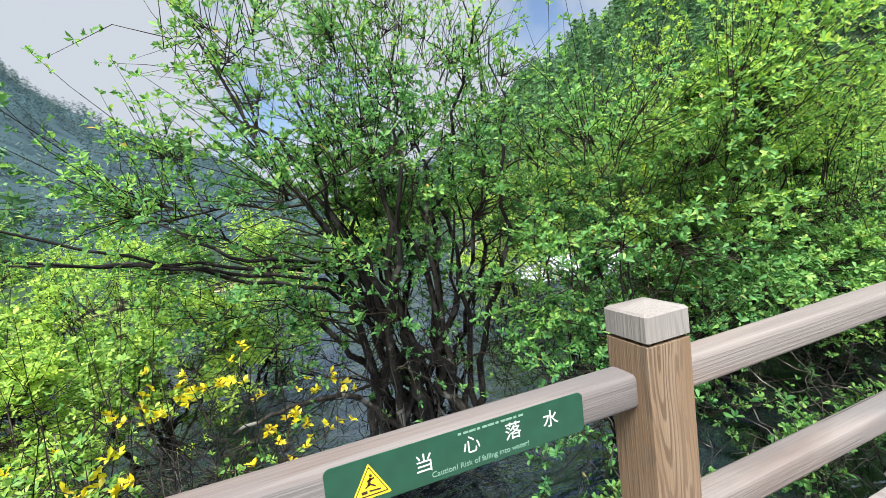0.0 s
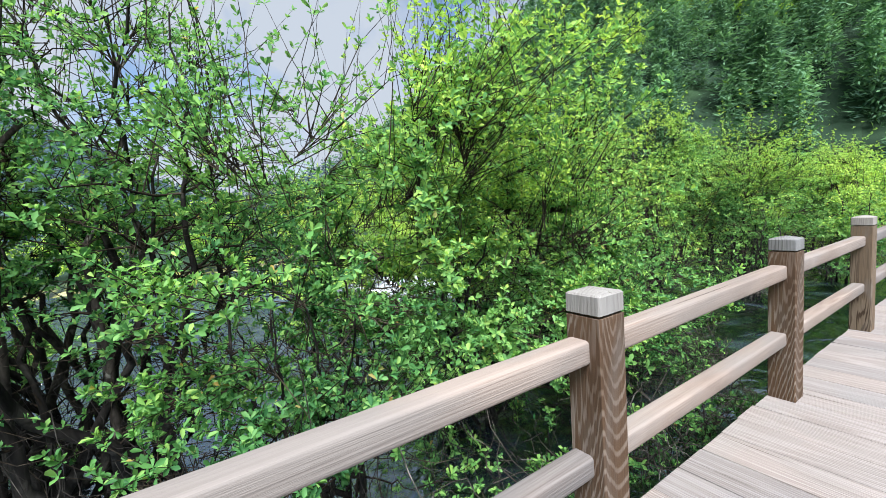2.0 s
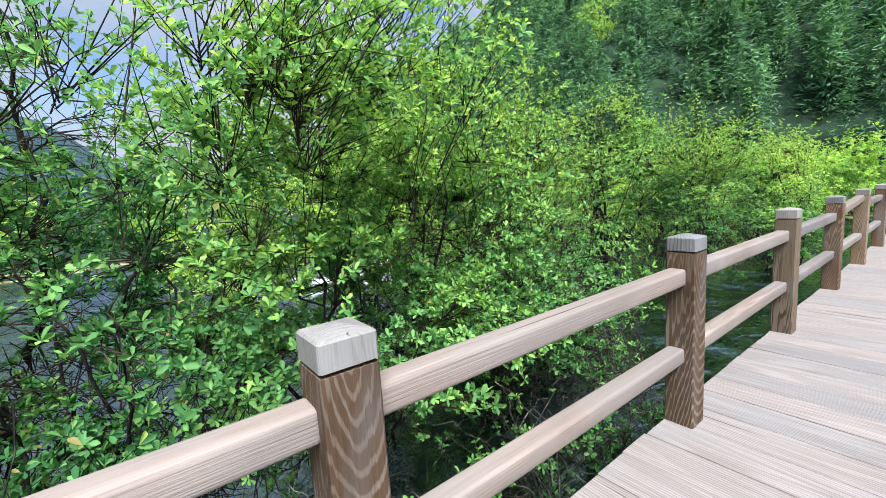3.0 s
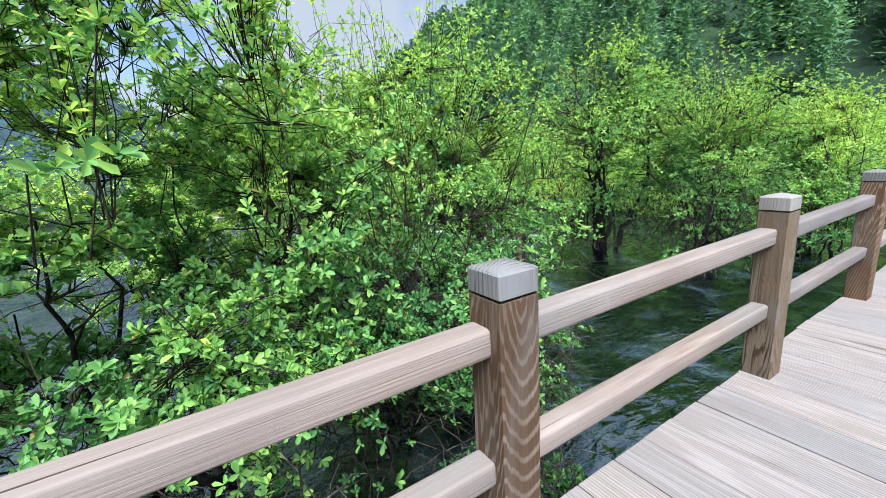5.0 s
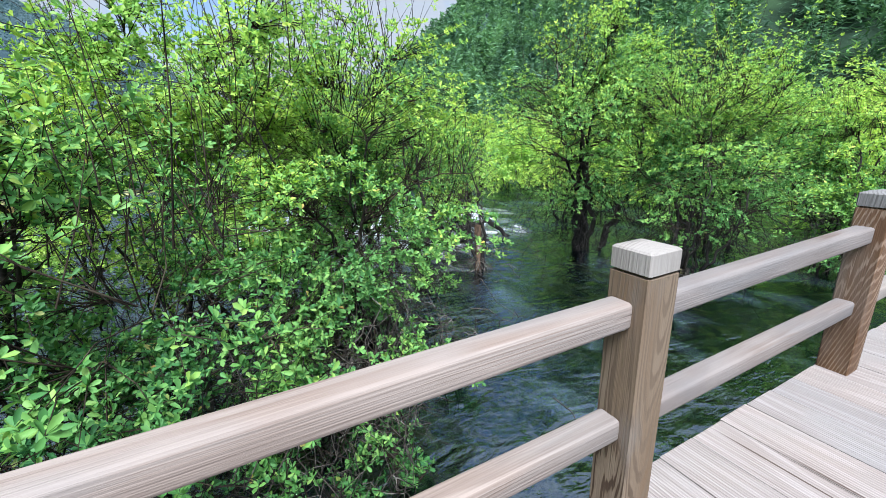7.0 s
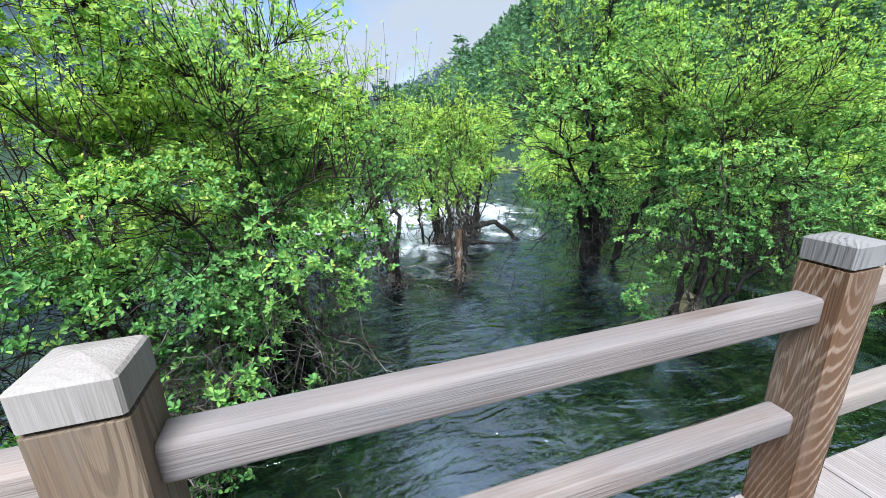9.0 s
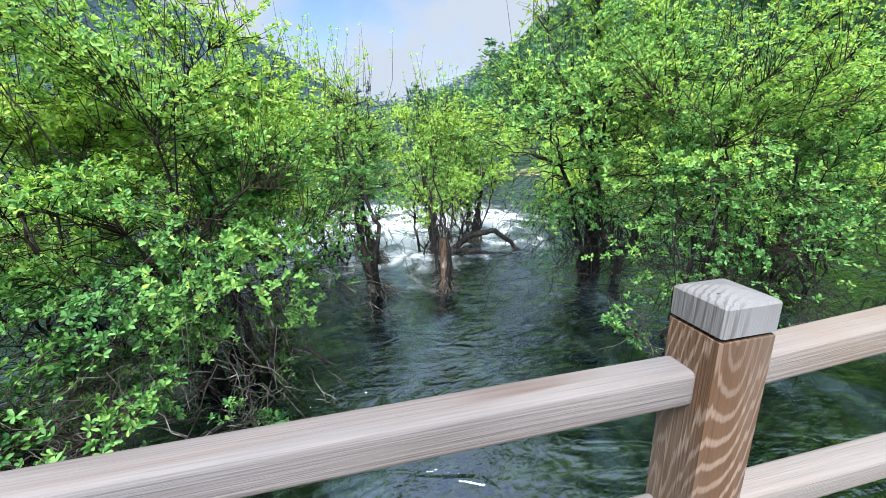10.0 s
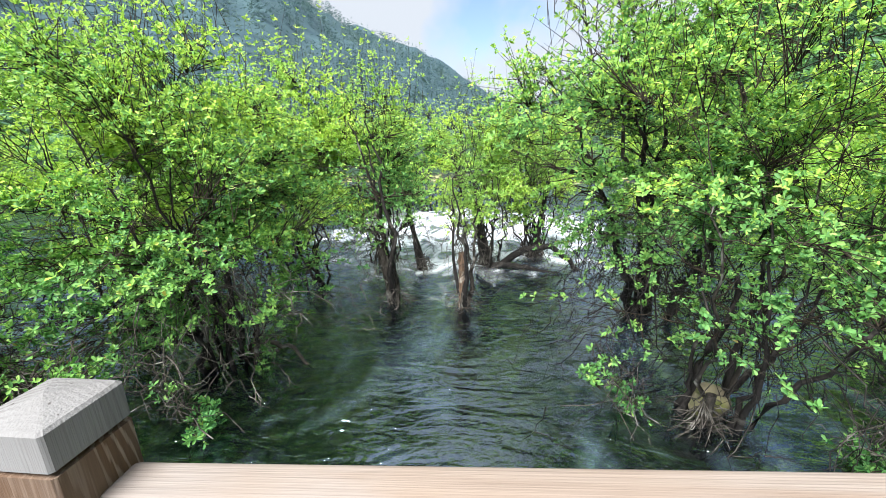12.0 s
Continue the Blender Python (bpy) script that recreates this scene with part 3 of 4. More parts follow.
    if lighter:
        leaves.materials.append(lighter)
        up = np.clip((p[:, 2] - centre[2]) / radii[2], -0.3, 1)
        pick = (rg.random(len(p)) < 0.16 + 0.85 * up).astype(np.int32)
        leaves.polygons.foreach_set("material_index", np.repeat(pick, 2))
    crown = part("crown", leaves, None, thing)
    tagged(crown, kind="stuff")
    # bare dead twigs hanging low over the water
    if dead:
        st = pool[rg.integers(0, len(pool), dead)]
        low = np.stack([centre[0] + rg.normal(size=dead) * radii[0] * 0.5, centre[1] + rg.normal(size=dead) * radii[1] * 0.5,
                        floor_z - base[2] + rg.uniform(0.05, 0.9, dead)], 1)
        st = low + unit(st - low) * rg.uniform(0.25, 0.9, (dead, 1))
        dp = limbs(st, low, 6, 0.15, 0.05, rg)
        fork = dp[:, 3]
        fp = limbs(fork, fork + rg.normal(size=(dead, 3)) * np.array([0.16, 0.16, 0.10]), 6, 0.1, 0.05, rg)
        dp = np.concatenate([dp, fp])
        dr = np.linspace(0.0045, 0.0012, 6)[None] * rg.uniform(0.6, 1.4, (len(dp), 1))
        v3, f3 = tubes(dp, dr, 3)
        stuff("dead_tangle", mesh_of("dead_tangle", v3, f3, dead_mat or TWIG_DEAD), None, thing, "bare grey dead twigs")
    return thing


# ---- ground, hills, water ----
def interp(x, table):
    xs, ys = zip(*table)
    return np.interp(x, xs, ys)


SKYLINE = [(-180, 14), (-90, 22), (-60, 23), (-40, 22), (-28, 20), (-22, 15.5), (-18, 13.2), (-8.5, 10.4), (0, 5.0), (4, 3.0), (10, 3.0), (15, 4.4), (19, 6.2),
           (25, 9.8), (29, 13), (35, 16), (42, 19.5), (51, 25), (60, 29), (80, 33), (110, 30), (180, 14)]
HILL_FOOT = [(-180, 60), (-90, 110), (-20, 220), (4, 400), (10, 300), (17, 180), (22, 110), (32, 75), (60, 56), (110, 56), (180, 60)]
HILL_TOP = [(-180, 300), (-90, 500), (-20, 800), (4, 1200), (10, 900), (17, 520), (22, 380), (32, 270), (60, 230), (110, 230), (180, 300)]


def ground_height(x, y):
    dx, dy = x - 5.0, y
    r, b = np.hypot(dx, dy), np.degrees(np.arctan2(dx, dy))
    foot, top, el = interp(b, HILL_FOOT), interp(b, HILL_TOP), interp(b, SKYLINE)
    near = BED_Z + 0.14 * np.sin(x * 1.3 + 0.6 * y) * np.cos(y * 1.7 - 0.4 * x) + 0.08 * np.sin(3.1 * x) * np.sin(2.7 * y + 1)
    land = -0.45 + 0.012 * np.clip(r - 18, 0, None)
    h = near + (land - near) * np.clip((r - 16) / 8, 0, 1)
    t = np.clip((r - foot) / (top - foot), 0, 1)
    return h + t ** 0.9 * (top * np.tan(np.radians(el))) * (1 + 0.05 * np.sin(b * 0.9) * np.sin(r * 0.02))


def build_ground():
    rings = np.concatenate([[0.0], np.geomspace(0.35, 1600, 150)])
    bear = np.radians(np.arange(0, 360, 1.5))
    R, B = np.meshgrid(rings, bear, indexing="ij")
    x, y = 5 + R * np.sin(B), R * np.cos(B)
    z = ground_height(x, y)
    v = np.stack([x, y, z], -1).reshape(-1, 3)
    n, k = R.shape
    idx = np.arange(n * k).reshape(n, k)
    nx = np.roll(idx, -1, 1)
    f = np.stack([idx[:-1], idx[1:], nx[1:], nx[:-1]], -1).reshape(-1, 4)
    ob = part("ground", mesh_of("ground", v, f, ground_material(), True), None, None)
    tagged(ob, "silty mossy stream bed rising to meadow and hills", "ground", kind="structure")


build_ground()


def build_water():
    xs, ys = np.linspace(-24, 34, 233), np.linspace(-24, 34, 233)
    X, Y = np.meshgrid(xs, ys, indexing="ij")
    z = WATER_Z + 0.014 * np.sin(2.1 * X + 1.1 * Y) + 0.014 * np.sin(4.3 * Y - 1.7 * X + 2) + 0.010 * np.sin(7.7 * X + 5.2 * Y)
    idx = np.arange(X.size).reshape(X.shape)
    f = np.stack([idx[:-1, :-1], idx[1:, :-1], idx[1:, 1:], idx[:-1, 1:]], -1).reshape(-1, 4)
    ob = part("water", mesh_of("water", np.stack([X, Y, z], -1), f, water_material(), True), None, None)
    tagged(ob, "clear dark rippling stream water over mossy stones", "water", kind="structure")


build_water()


def conifers(name, count, bear, dist, height, seed, label, tiers, sprays, mat, blade):
    """A far wood: each tree many small sprays of needles on drooping tiers round a mast."""
    rg = np.random.default_rng(seed)
    verts = []
    for _ in range(count):
        b, r = radians(rg.uniform(*bear)), math.sqrt(rg.uniform(dist[0] ** 2, dist[1] ** 2))
        x, y = 5 + r * math.sin(b), r * math.cos(b)
        z0, h = float(ground_height(np.array(x), np.array(y))), rg.uniform(*height) * min(1.0, 0.45 + r / 110)
        w = h * rg.uniform(0.18, 0.30)
        n = sprays
        tier = rg.integers(0, tiers, n)
        lev = np.clip(1 - ((tier + 1) / tiers) ** 0.8 * 0.95 + rg.normal(size=n) * 0.02, 0.02, 0.99)
        ang = rg.integers(0, 9, n) * 0.698 + tier * 1.1 + rg.normal(size=n) * 0.22
        reach = w * (1.04 - lev) ** 0.8 * (0.75 + 0.35 * np.sin(ang * 2 + tier))
        out = reach * rg.random(n) ** 0.5
        c = np.stack([x + np.cos(ang) * out, y + np.sin(ang) * out, z0 + h * lev - out * 0.25 + 0.12 * reach], -1)
        size = h * blade * rg.uniform(0.6, 1.3, n)[:, None]
        way = unit(np.stack([np.cos(ang), np.sin(ang), rg.normal(size=n) * 0.35 + 0.05], -1) + rg.normal(size=(n, 3)) * 0.35)
        side = unit(np.cross(way, rg.normal(size=(n, 3)) * 0.6 + np.array([0, 0, 1.0])))
        verts.append(np.stack([c - way * size * 0.5, c + side * size * 0.13, c + way * size * 0.6, c - side * size * 0.13], 1).reshape(-1, 3))
    v = np.concatenate(verts)
    ob = part(name, mesh_of(name, v, np.arange(len(v)).reshape(-1, 4), mat), None, None)
    return tagged(ob, label, "forest", kind="stuff")


conifers("conifer_forest", 580, (22, 104), (57, 105), (9, 15), 3, "dark green conifer forest on the valley side", 13, 520, NEEDLE, 0.068)
conifers("upper_conifer_forest", 1700, (11, 104), (110, 230), (10, 16), 5, "dark conifer forest higher up the valley side", 11, 150, NEEDLE, 0.135)
conifers("side_conifer_forest", 420, (-80, -30), (55, 150), (9, 15), 6, "dark conifers at the foot of the mountain", 11, 120, NEEDLE, 0.12)
conifers("far_forest", 5200, (-75, 22), (130, 800), (12, 22), 4, "far conifer forest on the mountain, haze in its blue-green colour", 7, 34, NEEDLE_HAZE, 0.13)


# ---- boardwalk ----
POSTS = [-4.1, -2.03, 0.0, 2.135, 4.15, 6.175, 8.135, 10.02, 12.02, 14.05, 16.05, 18.05]
POST_W = 0.15


def build_deck():
    deck = empty("floor", (0, 0, 0), "pale weathered grooved timber boardwalk over the stream", "boardwalk", kind="structure")
    beam = box(26, 0.09, 0.16, 0.006)
    bmesh.ops.translate(beam, vec=(8, 0.05, -0.136), verts=beam.verts)
    part("joist", beam, WOOD_POST, deck)
    beam = box(26, 0.09, 0.16, 0.006)
    bmesh.ops.translate(beam, vec=(8, -1.75, -0.136), verts=beam.verts)
    part("joist", beam, WOOD_POST, deck)
    for i, x in enumerate(POSTS):
        for y in (0.05, -1.75):
            pile = box(0.16, 0.16, 1.3, 0.01)
            part("pile", pile, WOOD_POST, deck, "", (x + 0.075, y, -0.87))
    x = -4.617
    rg = np.random.default_rng(5)
    meshes = []
    for w in (0.236, 0.239, 0.242):
        bm = box(w, 2.02, 0.055, 0.004, 2)
        me = bpy.data.meshes.new("plank")
        bm.to_mesh(me)
        bm.free()
        me.materials.append(WOOD_DECK)
        meshes.append((w, me))
    while x < 20.5:
        w, me = meshes[int(rg.integers(0, 3))]
        ob = new("plank", me)
        ob.parent = deck
        ob.location = (x + w / 2, -0.855 + rg.normal() * 0.004, -0.0285 + rg.normal() * 0.0008)
        ob.rotation_euler = (0, 0, rg.normal() * 0.0015)
        x += w + 0.0055
    return deck


build_deck()


def post_mesh(name, levels, peak, mat):
    """A length of square post with softened arrises; peak: the height of a low hipped top."""
    c = 0.006
    bm = bmesh.new()
    rings = []
    for z, h in levels:
        pts = [(h, -h + c), (h, h - c), (h - c, h), (-h + c, h), (-h, h - c), (-h, -h + c), (-h + c, -h), (h - c, -h)]
        rings.append([bm.verts.new((x, y, z)) for x, y in pts])
    for a, b in zip(rings, rings[1:]):
        for i in range(8):
            bm.faces.new((a[i], a[(i + 1) % 8], b[(i + 1) % 8], b[i]))
    top = bm.verts.new((0, 0, peak))
    for i in range(8):
        bm.faces.new((rings[-1][i], rings[-1][(i + 1) % 8], top))
    bm.faces.new(list(reversed(rings[0])))
    me = bpy.data.meshes.new(name)
    bm.to_mesh(me)
    bm.free()
    me.materials.append(mat)
    return me


RAIL_Y = 0.093


def rail_mesh(length, h, w):
    """A rail with well rounded edges and slightly uneven faces."""
    bm = box(length, w, h, 0.017, 4)
    for f in bm.faces:
        f.smooth = True
    return bm


def build_railing():
    rail = empty("boardwalk_railing", (0, 0, 0), "weathered timber post and rail fence along the boardwalk", "railing")
    w = POST_W / 2
    pm = post_mesh("post", [(0.0, w), (0.982, w), (0.9835, w - 0.014), (0.9905, w - 0.014)], 0.9905, WOOD_POST)
    pale = pm.copy()
    pale.materials.clear()
    pale.materials.append(WOOD_POST_PALE)
    hm = post_mesh("post_head", [(0.991, w - 0.014), (0.9915, w - 0.014), (0.993, w), (1.060, w), (1.066, w - 0.006)], 1.083, WOOD_CAP)
    for i, x in enumerate(POSTS):
        ob = new("post", pale if x in (-4.1, 0.0, 6.175, 10.02, 14.05) else pm)
        ob.parent = rail
        ob.location = (x + POST_W / 2, POST_W / 2, 0)
        part("post_head", hm, None, ob, "silvery weathered head")
    drop = {6.175: (0.838, 0.838), 8.135: (0.845, 0.948), 4.15: (0.85, 0.845), -2.03: (0.885, 0.85)}
    for a, b in zip(POSTS, POSTS[1:]):
        za, zb = drop.get(a, (0.850, 0.850))
        for z, h, tilt in (((za + zb) / 2, 0.094, zb - za), (0.408, 0.088, 0.0)):
            ln = b - a - POST_W + 0.02
            ob = part("rail", rail_mesh(ln, h, 0.092), WOOD_RAIL_FRESH if a == 8.135 else WOOD_RAIL, rail, "fresh yellowish rail" if a == 8.135 else "", (a + POST_W + (b - a - POST_W) / 2, RAIL_Y, z))
            ob.rotation_euler = (0, -math.atan2(tilt, b - a), 0)
    return rail


build_railing()


# ---- sign ----
def text_mesh(body, size, mat, name):
    cu = bpy.data.curves.new(name, "FONT")
    cu.body, cu.size, cu.extrude = body, size, 0.0004
    ob = new(name, cu)
    bpy.context.view_layer.update()
    me = bpy.data.meshes.new_from_object(ob.evaluated_get(bpy.context.evaluated_depsgraph_get()))
    bpy.data.objects.remove(ob)
    me.materials.clear()
    me.materials.append(mat)
    return me


def build_sign():
    sign = empty("warning_sign", (-0.49, RAIL_Y - 0.046, 0.855), "green enamel sign warning of falling into water, on the top rail", "sign")
    sign.location.z += 0.006
    sign.rotation_euler = (0, 0.018, 0)
    w, h, r = 0.62, 0.098, 0.014
    bm = bmesh.new()
    ring = []
    for cx, cz, a0 in ((w / 2 - r, h / 2 - r, 0), (-w / 2 + r, h / 2 - r, 90), (-w / 2 + r, -h / 2 + r, 180), (w / 2 - r, -h / 2 + r, 270)):
        for k in range(6):
            a = radians(a0 + 18 * k)
            ring.append(bm.verts.new((cx + r * math.cos(a), 0, cz + r * math.sin(a))))
    face = bm.faces.new(ring)
    ext = bmesh.ops.extrude_face_region(bm, geom=[face])
    bmesh.ops.translate(bm, vec=(0, -0.003, 0), verts=[v for v in ext["geom"] if isinstance(v, bmesh.types.BMVert)])
    bmesh.ops.recalc_face_normals(bm, faces=bm.faces)
    part("plate", bm, SIGN_GREEN, sign)
    for ch, x, z in (("当", -0.128, -0.004), ("心", -0.016, 0.004), ("落", 0.09, 0.004), ("水", 0.192, 0.004)):
        ob = part("character", text_mesh(ch, 0.044, SIGN_WHITE, "character"), None, sign, "", (x, -0.0036, z - 0.012))
        ob.rotation_euler = (radians(90), 0, 0)
    ob = part("caption", text_mesh("Caution! Risk of falling into water!", 0.0175, SIGN_PALE, "caption"), None, sign, "pale small lettering", (-0.092, -0.0036, -0.038))
    ob.rotation_euler = (radians(90), 0, 0)
    for k in range(11):
        part("script_bar", box(0.008 + 0.004 * (k % 3), 0.0006, 0.005), SIGN_PALE, sign, "", (-0.02 + k * 0.0155, -0.0036, 0.0385))

    def triangle(name, size, mat, y):
        bm = bmesh.new()
        pts = [(-size * 0.5, -size * 0.4), (size * 0.5, -size * 0.4), (0, size * 0.47)]
        ring = []
        for i, (px, pz) in enumerate(pts):
            for k in (-1, 0, 1):
                qx, qz = pts[(i + (1 if k > 0 else -1)) % 3]
                s = 0.06 if k else 0.02
                if k == 0:
                    ring.append(bm.verts.new((px * 0.97, y, pz * 0.97)))
                else:
                    ring.append(bm.verts.new((px + (qx - px) * s, y, pz + (qz - pz) * s)))
        face = bm.faces.new(ring)
        ext = bmesh.ops.extrude_face_region(bm, geom=[face])
        bmesh.ops.translate(bm, vec=(0, 0.0005, 0), verts=[v for v in ext["geom"] if isinstance(v, bmesh.types.BMVert)])
        bmesh.ops.recalc_face_normals(bm, faces=bm.faces)
        return part(name, bm, mat, sign, "", (-0.222, 0, -0.002))

    triangle("triangle", 0.084, SIGN_YELLOW, -0.0036)
    triangle("triangle_border", 0.071, SIGN_BLACK, -0.0042)
    triangle("triangle_field", 0.064, SIGN_YELLOW, -0.0048)
    for name, x, z, sx, sz, turn in (("symbol_body", -0.002, 0.002, 0.005, 0.016, 20), ("symbol_limb", 0.004, -0.006, 0.014, 0.003, 35), ("symbol_limb", -0.006, -0.006, 0.012, 0.003, -30),
                                     ("symbol_limb", 0.001, 0.006, 0.016, 0.003, -15), ("symbol_wave", 0.008, -0.018, 0.024, 0.003, 4), ("symbol_ledge", -0.014, -0.018, 0.012, 0.006, 0)):
        ob = part(name, box(sx, 0.0005, sz), SIGN_BLACK, sign, "", (-0.222 + x, -0.0056, -0.002 + z))
        ob.rotation_euler = (0, radians(turn), 0)
    ob = part("symbol_dot", box(0.005, 0.0005, 0.005, 0.0015), SIGN_BLACK, sign, "", (-0.220, -0.0056, 0.0125))


build_sign()


# ---- shrubs beside the boardwalk ----
shrub("willow_shrub", (0.25, 3.3, WATER_Z), (0.0, 3.1, 1.5), (2.25, 1.4, 2.2), "tangled willow with dark wet stems and sparse leaves",
      11, stems=26, branches=280, twigs=3500, per=5, rosette=5, leaf=0.047, thick=0.055, spread=0.75, dead=330, whips=110, clump=0.3, sparse_low=0.85, dead_mat=BARK, reach=0.4, bare=500)
shrub("willow_shrub", (1.7, 1.9, WATER_Z), (1.6, 1.75, 0.65), (1.2, 1.0, 1.7), "leafy willow crowding against the railing",
      21, stems=9, branches=130, twigs=1250, per=4, rosette=6, cupped=True, leaf=0.047, clump=0.54, bare=120, thick=0.03, dead=150, dead_mat=BARK, whips=25, sparse_low=0.75)
shrub("willow_shrub", (3.3, 2.4, WATER_Z), (3.2, 2.0, 1.05), (1.5, 1.4, 2.15), "dense bright green willow leaning over the railing",
      12, stems=9, branches=150, twigs=2700, per=5, rosette=7, cupped=True, leaf=0.048, clump=0.54, thick=0.034, dead=150, dead_mat=BARK, whips=70, bare=90, sparse_low=0.8, reach=0.1, mat=LEAF_MID)
shrub("willow_shrub", (4.7, 2.0, WATER_Z), (4.55, 1.75, 0.25), (1.3, 1.15, 1.35), "low leafy willow growing out of the stream behind the railing",
      13, stems=9, branches=120, twigs=850, per=4, rosette=6, cupped=True, leaf=0.042, clump=0.54, bare=110, thick=0.028, dead=170, dead_mat=BARK, whips=40, sparse_low=0.75, reach=0.1)
shrub("willow_shrub", (6.2, 3.1, WATER_Z), (5.95, 3.15, 0.85), (1.6, 1.4, 1.85), "broad willow with bare grey twigs trailing in the water",
      14, stems=11, branches=150, twigs=2500, per=5, rosette=7, cupped=True, leaf=0.043, thick=0.032, dead=420, whips=70, bare=170, mat=LEAF_MID, clump=0.54, sparse_low=0.3, reach=0.15)
shrub("willow_shrub", (5.55, 1.75, WATER_Z), (5.5, 1.75, -0.28), (0.85, 0.55, 0.5), "low leafy willow sprawling over the water",
      22, stems=5, branches=45, twigs=330, per=3, rosette=7, cupped=True, leaf=0.047, thick=0.014, dead=150, whips=0, bare=80)
shrub("willow_shrub", (10.65, 2.5, WATER_Z), (11.2, 2.65, 1.05), (1.65, 1.35, 1.7), "bright green willow over a mossy root clump in the water",
      15, stems=9, branches=140, twigs=2500, per=5, rosette=7, cupped=True, leaf=0.037, thick=0.036, dead=260, dead_mat=BARK, whips=40, mat=LEAF_MID, clump=0.54, bare=170, sparse_low=0.9, reach=0.1)
shrub("willow_tree", (10.95, 4.6, WATER_Z), (10.4, 4.2, 1.7), (1.5, 1.35, 1.5), "willow tree with a dark crooked forked trunk in the stream",
      16, stems=6, branches=130, twigs=1900, per=5, rosette=6, leaf=0.044, thick=0.085, spread=0.22, bare=260, dead=300, dead_mat=BARK, whips=40, category="tree", hollow=2.6, mat=LEAF_MID, sparse_low=0.35)
shrub("willow_sapling", (8.62, 4.66, WATER_Z), (8.65, 4.9, 0.75), (0.42, 0.42, 0.8), "thin willow sapling on a frayed stump in midstream",
      17, stems=3, branches=30, twigs=150, per=3, rosette=5, leaf=0.038, thick=0.045, spread=0.05, dead=60, whips=10, mat=LEAF_LIGHT, category="sapling")
shrub("willow_sapling", (7.68, 4.75, WATER_Z), (7.5, 4.95, 0.95), (0.75, 0.6, 1.1), "leaning willow sapling on a mossy stump in midstream",
      18, stems=4, branches=50, twigs=560, per=3, rosette=5, leaf=0.042, thick=0.05, spread=0.08, dead=110, whips=20, category="sapling", mat=LEAF_MID)
for k, (x, y, h) in enumerate(((5.35, 1.15, 0.35), (5.75, 1.2, 0.4), (6.6, 2.0, 0.35), (2.75, 0.75, 0.5), (1.1, 0.7, 0.45), (1.75, 0.6, 0.55), (2.2, 0.8, 0.5), (3.4, 0.7, 0.5), (3.85, 0.75, 0.45),
                               (4.3, 0.65, 0.4), (4.75, 0.8, 0.4), (5.05, 0.6, 0.3), (0.6, 0.8, 0.5), (10.0, 2.5, 0.4), (11.3, 1.9, 0.35))):
    shrub("willow_sprig", (x, y, WATER_Z), (x, y, WATER_Z + h * 0.7), (0.3, 0.25, h * 0.6), "small leafy willow sprig rising from the water",
          61 + k, stems=3, branches=10, twigs=45, per=2, rosette=7, cupped=True, leaf=0.046, thick=0.008, spread=0.08, dead=18, whips=0, group="willow sprigs")
# behind, further upstream
MID = [((8.9, 6.6), (0.95, 0.8, 1.25), 0.85, LEAF_LIGHT, 9), ((9.8, 7.3), (1.0, 0.8, 1.25), 0.85, LEAF_LIGHT, 8), ((7.0, 6.6), (1.25, 0.9, 1.5), 1.15, LEAF_MID, 14),
       ((5.2, 6.4), (1.4, 1.1, 1.6), 1.2, LEAF_LIGHT, 14), ((3.2, 6.2), (1.4, 1.1, 1.5), 0.8, LEAF_LIGHT, 10), ((6.2, 5.5), (1.15, 0.9, 1.6), 1.1, LEAF_LIGHT, 14),
       ((-2.4, 4.4), (1.3, 1.1, 1.1), 0.25, LEAF_LIGHT, 6), ((-3.4, 3.0), (1.2, 1.0, 1.1), 0.2, LEAF_LIGHT, 6), ((-1.5, 5.8), (1.2, 0.9, 0.9), 0.15, LEAF_MID, 6), ((-4.4, 6.0), (1.6, 1.3, 1.2), 0.3, LEAF_LIGHT, 6),
       ((12.6, 6.6), (1.5, 1.2, 1.5), 1.0, LEAF_LIGHT, 10), ((13.2, 3.4), (1.4, 1.2, 1.6), 1.0, LEAF_MID, 14), ((13.0, 1.6), (1.1, 0.9, 1.3), 0.5, LEAF_MID, 10),
       ((15.4, 2.4), (1.5, 1.2, 1.6), 0.9, LEAF_LIGHT, 8), ((15.2, 5.2), (1.6, 1.3, 1.6), 1.0, LEAF_LIGHT, 8), ((17.8, 3.2), (1.7, 1.4, 1.7), 1.0, LEAF_LIGHT, 8),
       ((9.9, 12.6), (1.9, 1.3, 1.6), 0.9, LEAF_LIGHT, 8), ((7.0, 12.2), (1.9, 1.3, 1.7), 0.9, LEAF_LIGHT, 8), ((4.7, 3.9), (1.35, 1.0, 1.6), 1.5, LEAF_LIGHT, 14)]
for i, ((x, y), rad, cz, mat, whips) in enumerate(MID):
    shrub("willow_shrub", (x, y, WATER_Z if y < 9 else -0.6), (x, y, cz), rad, "light green willow thicket further up the stream" if mat is LEAF_LIGHT else "green willow shrub further up the stream",
          40 + i, stems=14 if i < 2 else 8, branches=80, twigs=700 if i < 2 else 1150, per=5, rosette=5, leaf=0.054, thick=0.03, dead=90, whips=whips * 2, mat=mat, cupped=False, bare=50, sparse_low=0.3)
shrub("yellow_leaved_shrub", (-1.6, 1.6, WATER_Z), (-1.5, 1.7, 0.2), (0.9, 0.65, 0.6), "sprawling shrub with scattered bright yellow young leaves",
      70, stems=7, branches=50, twigs=70, per=2, rosette=8, leaf=0.045, thick=0.012, dead=110, dead_mat=BARK, whips=0, mat=LEAF_YELLOW, group="", clump=0.4)
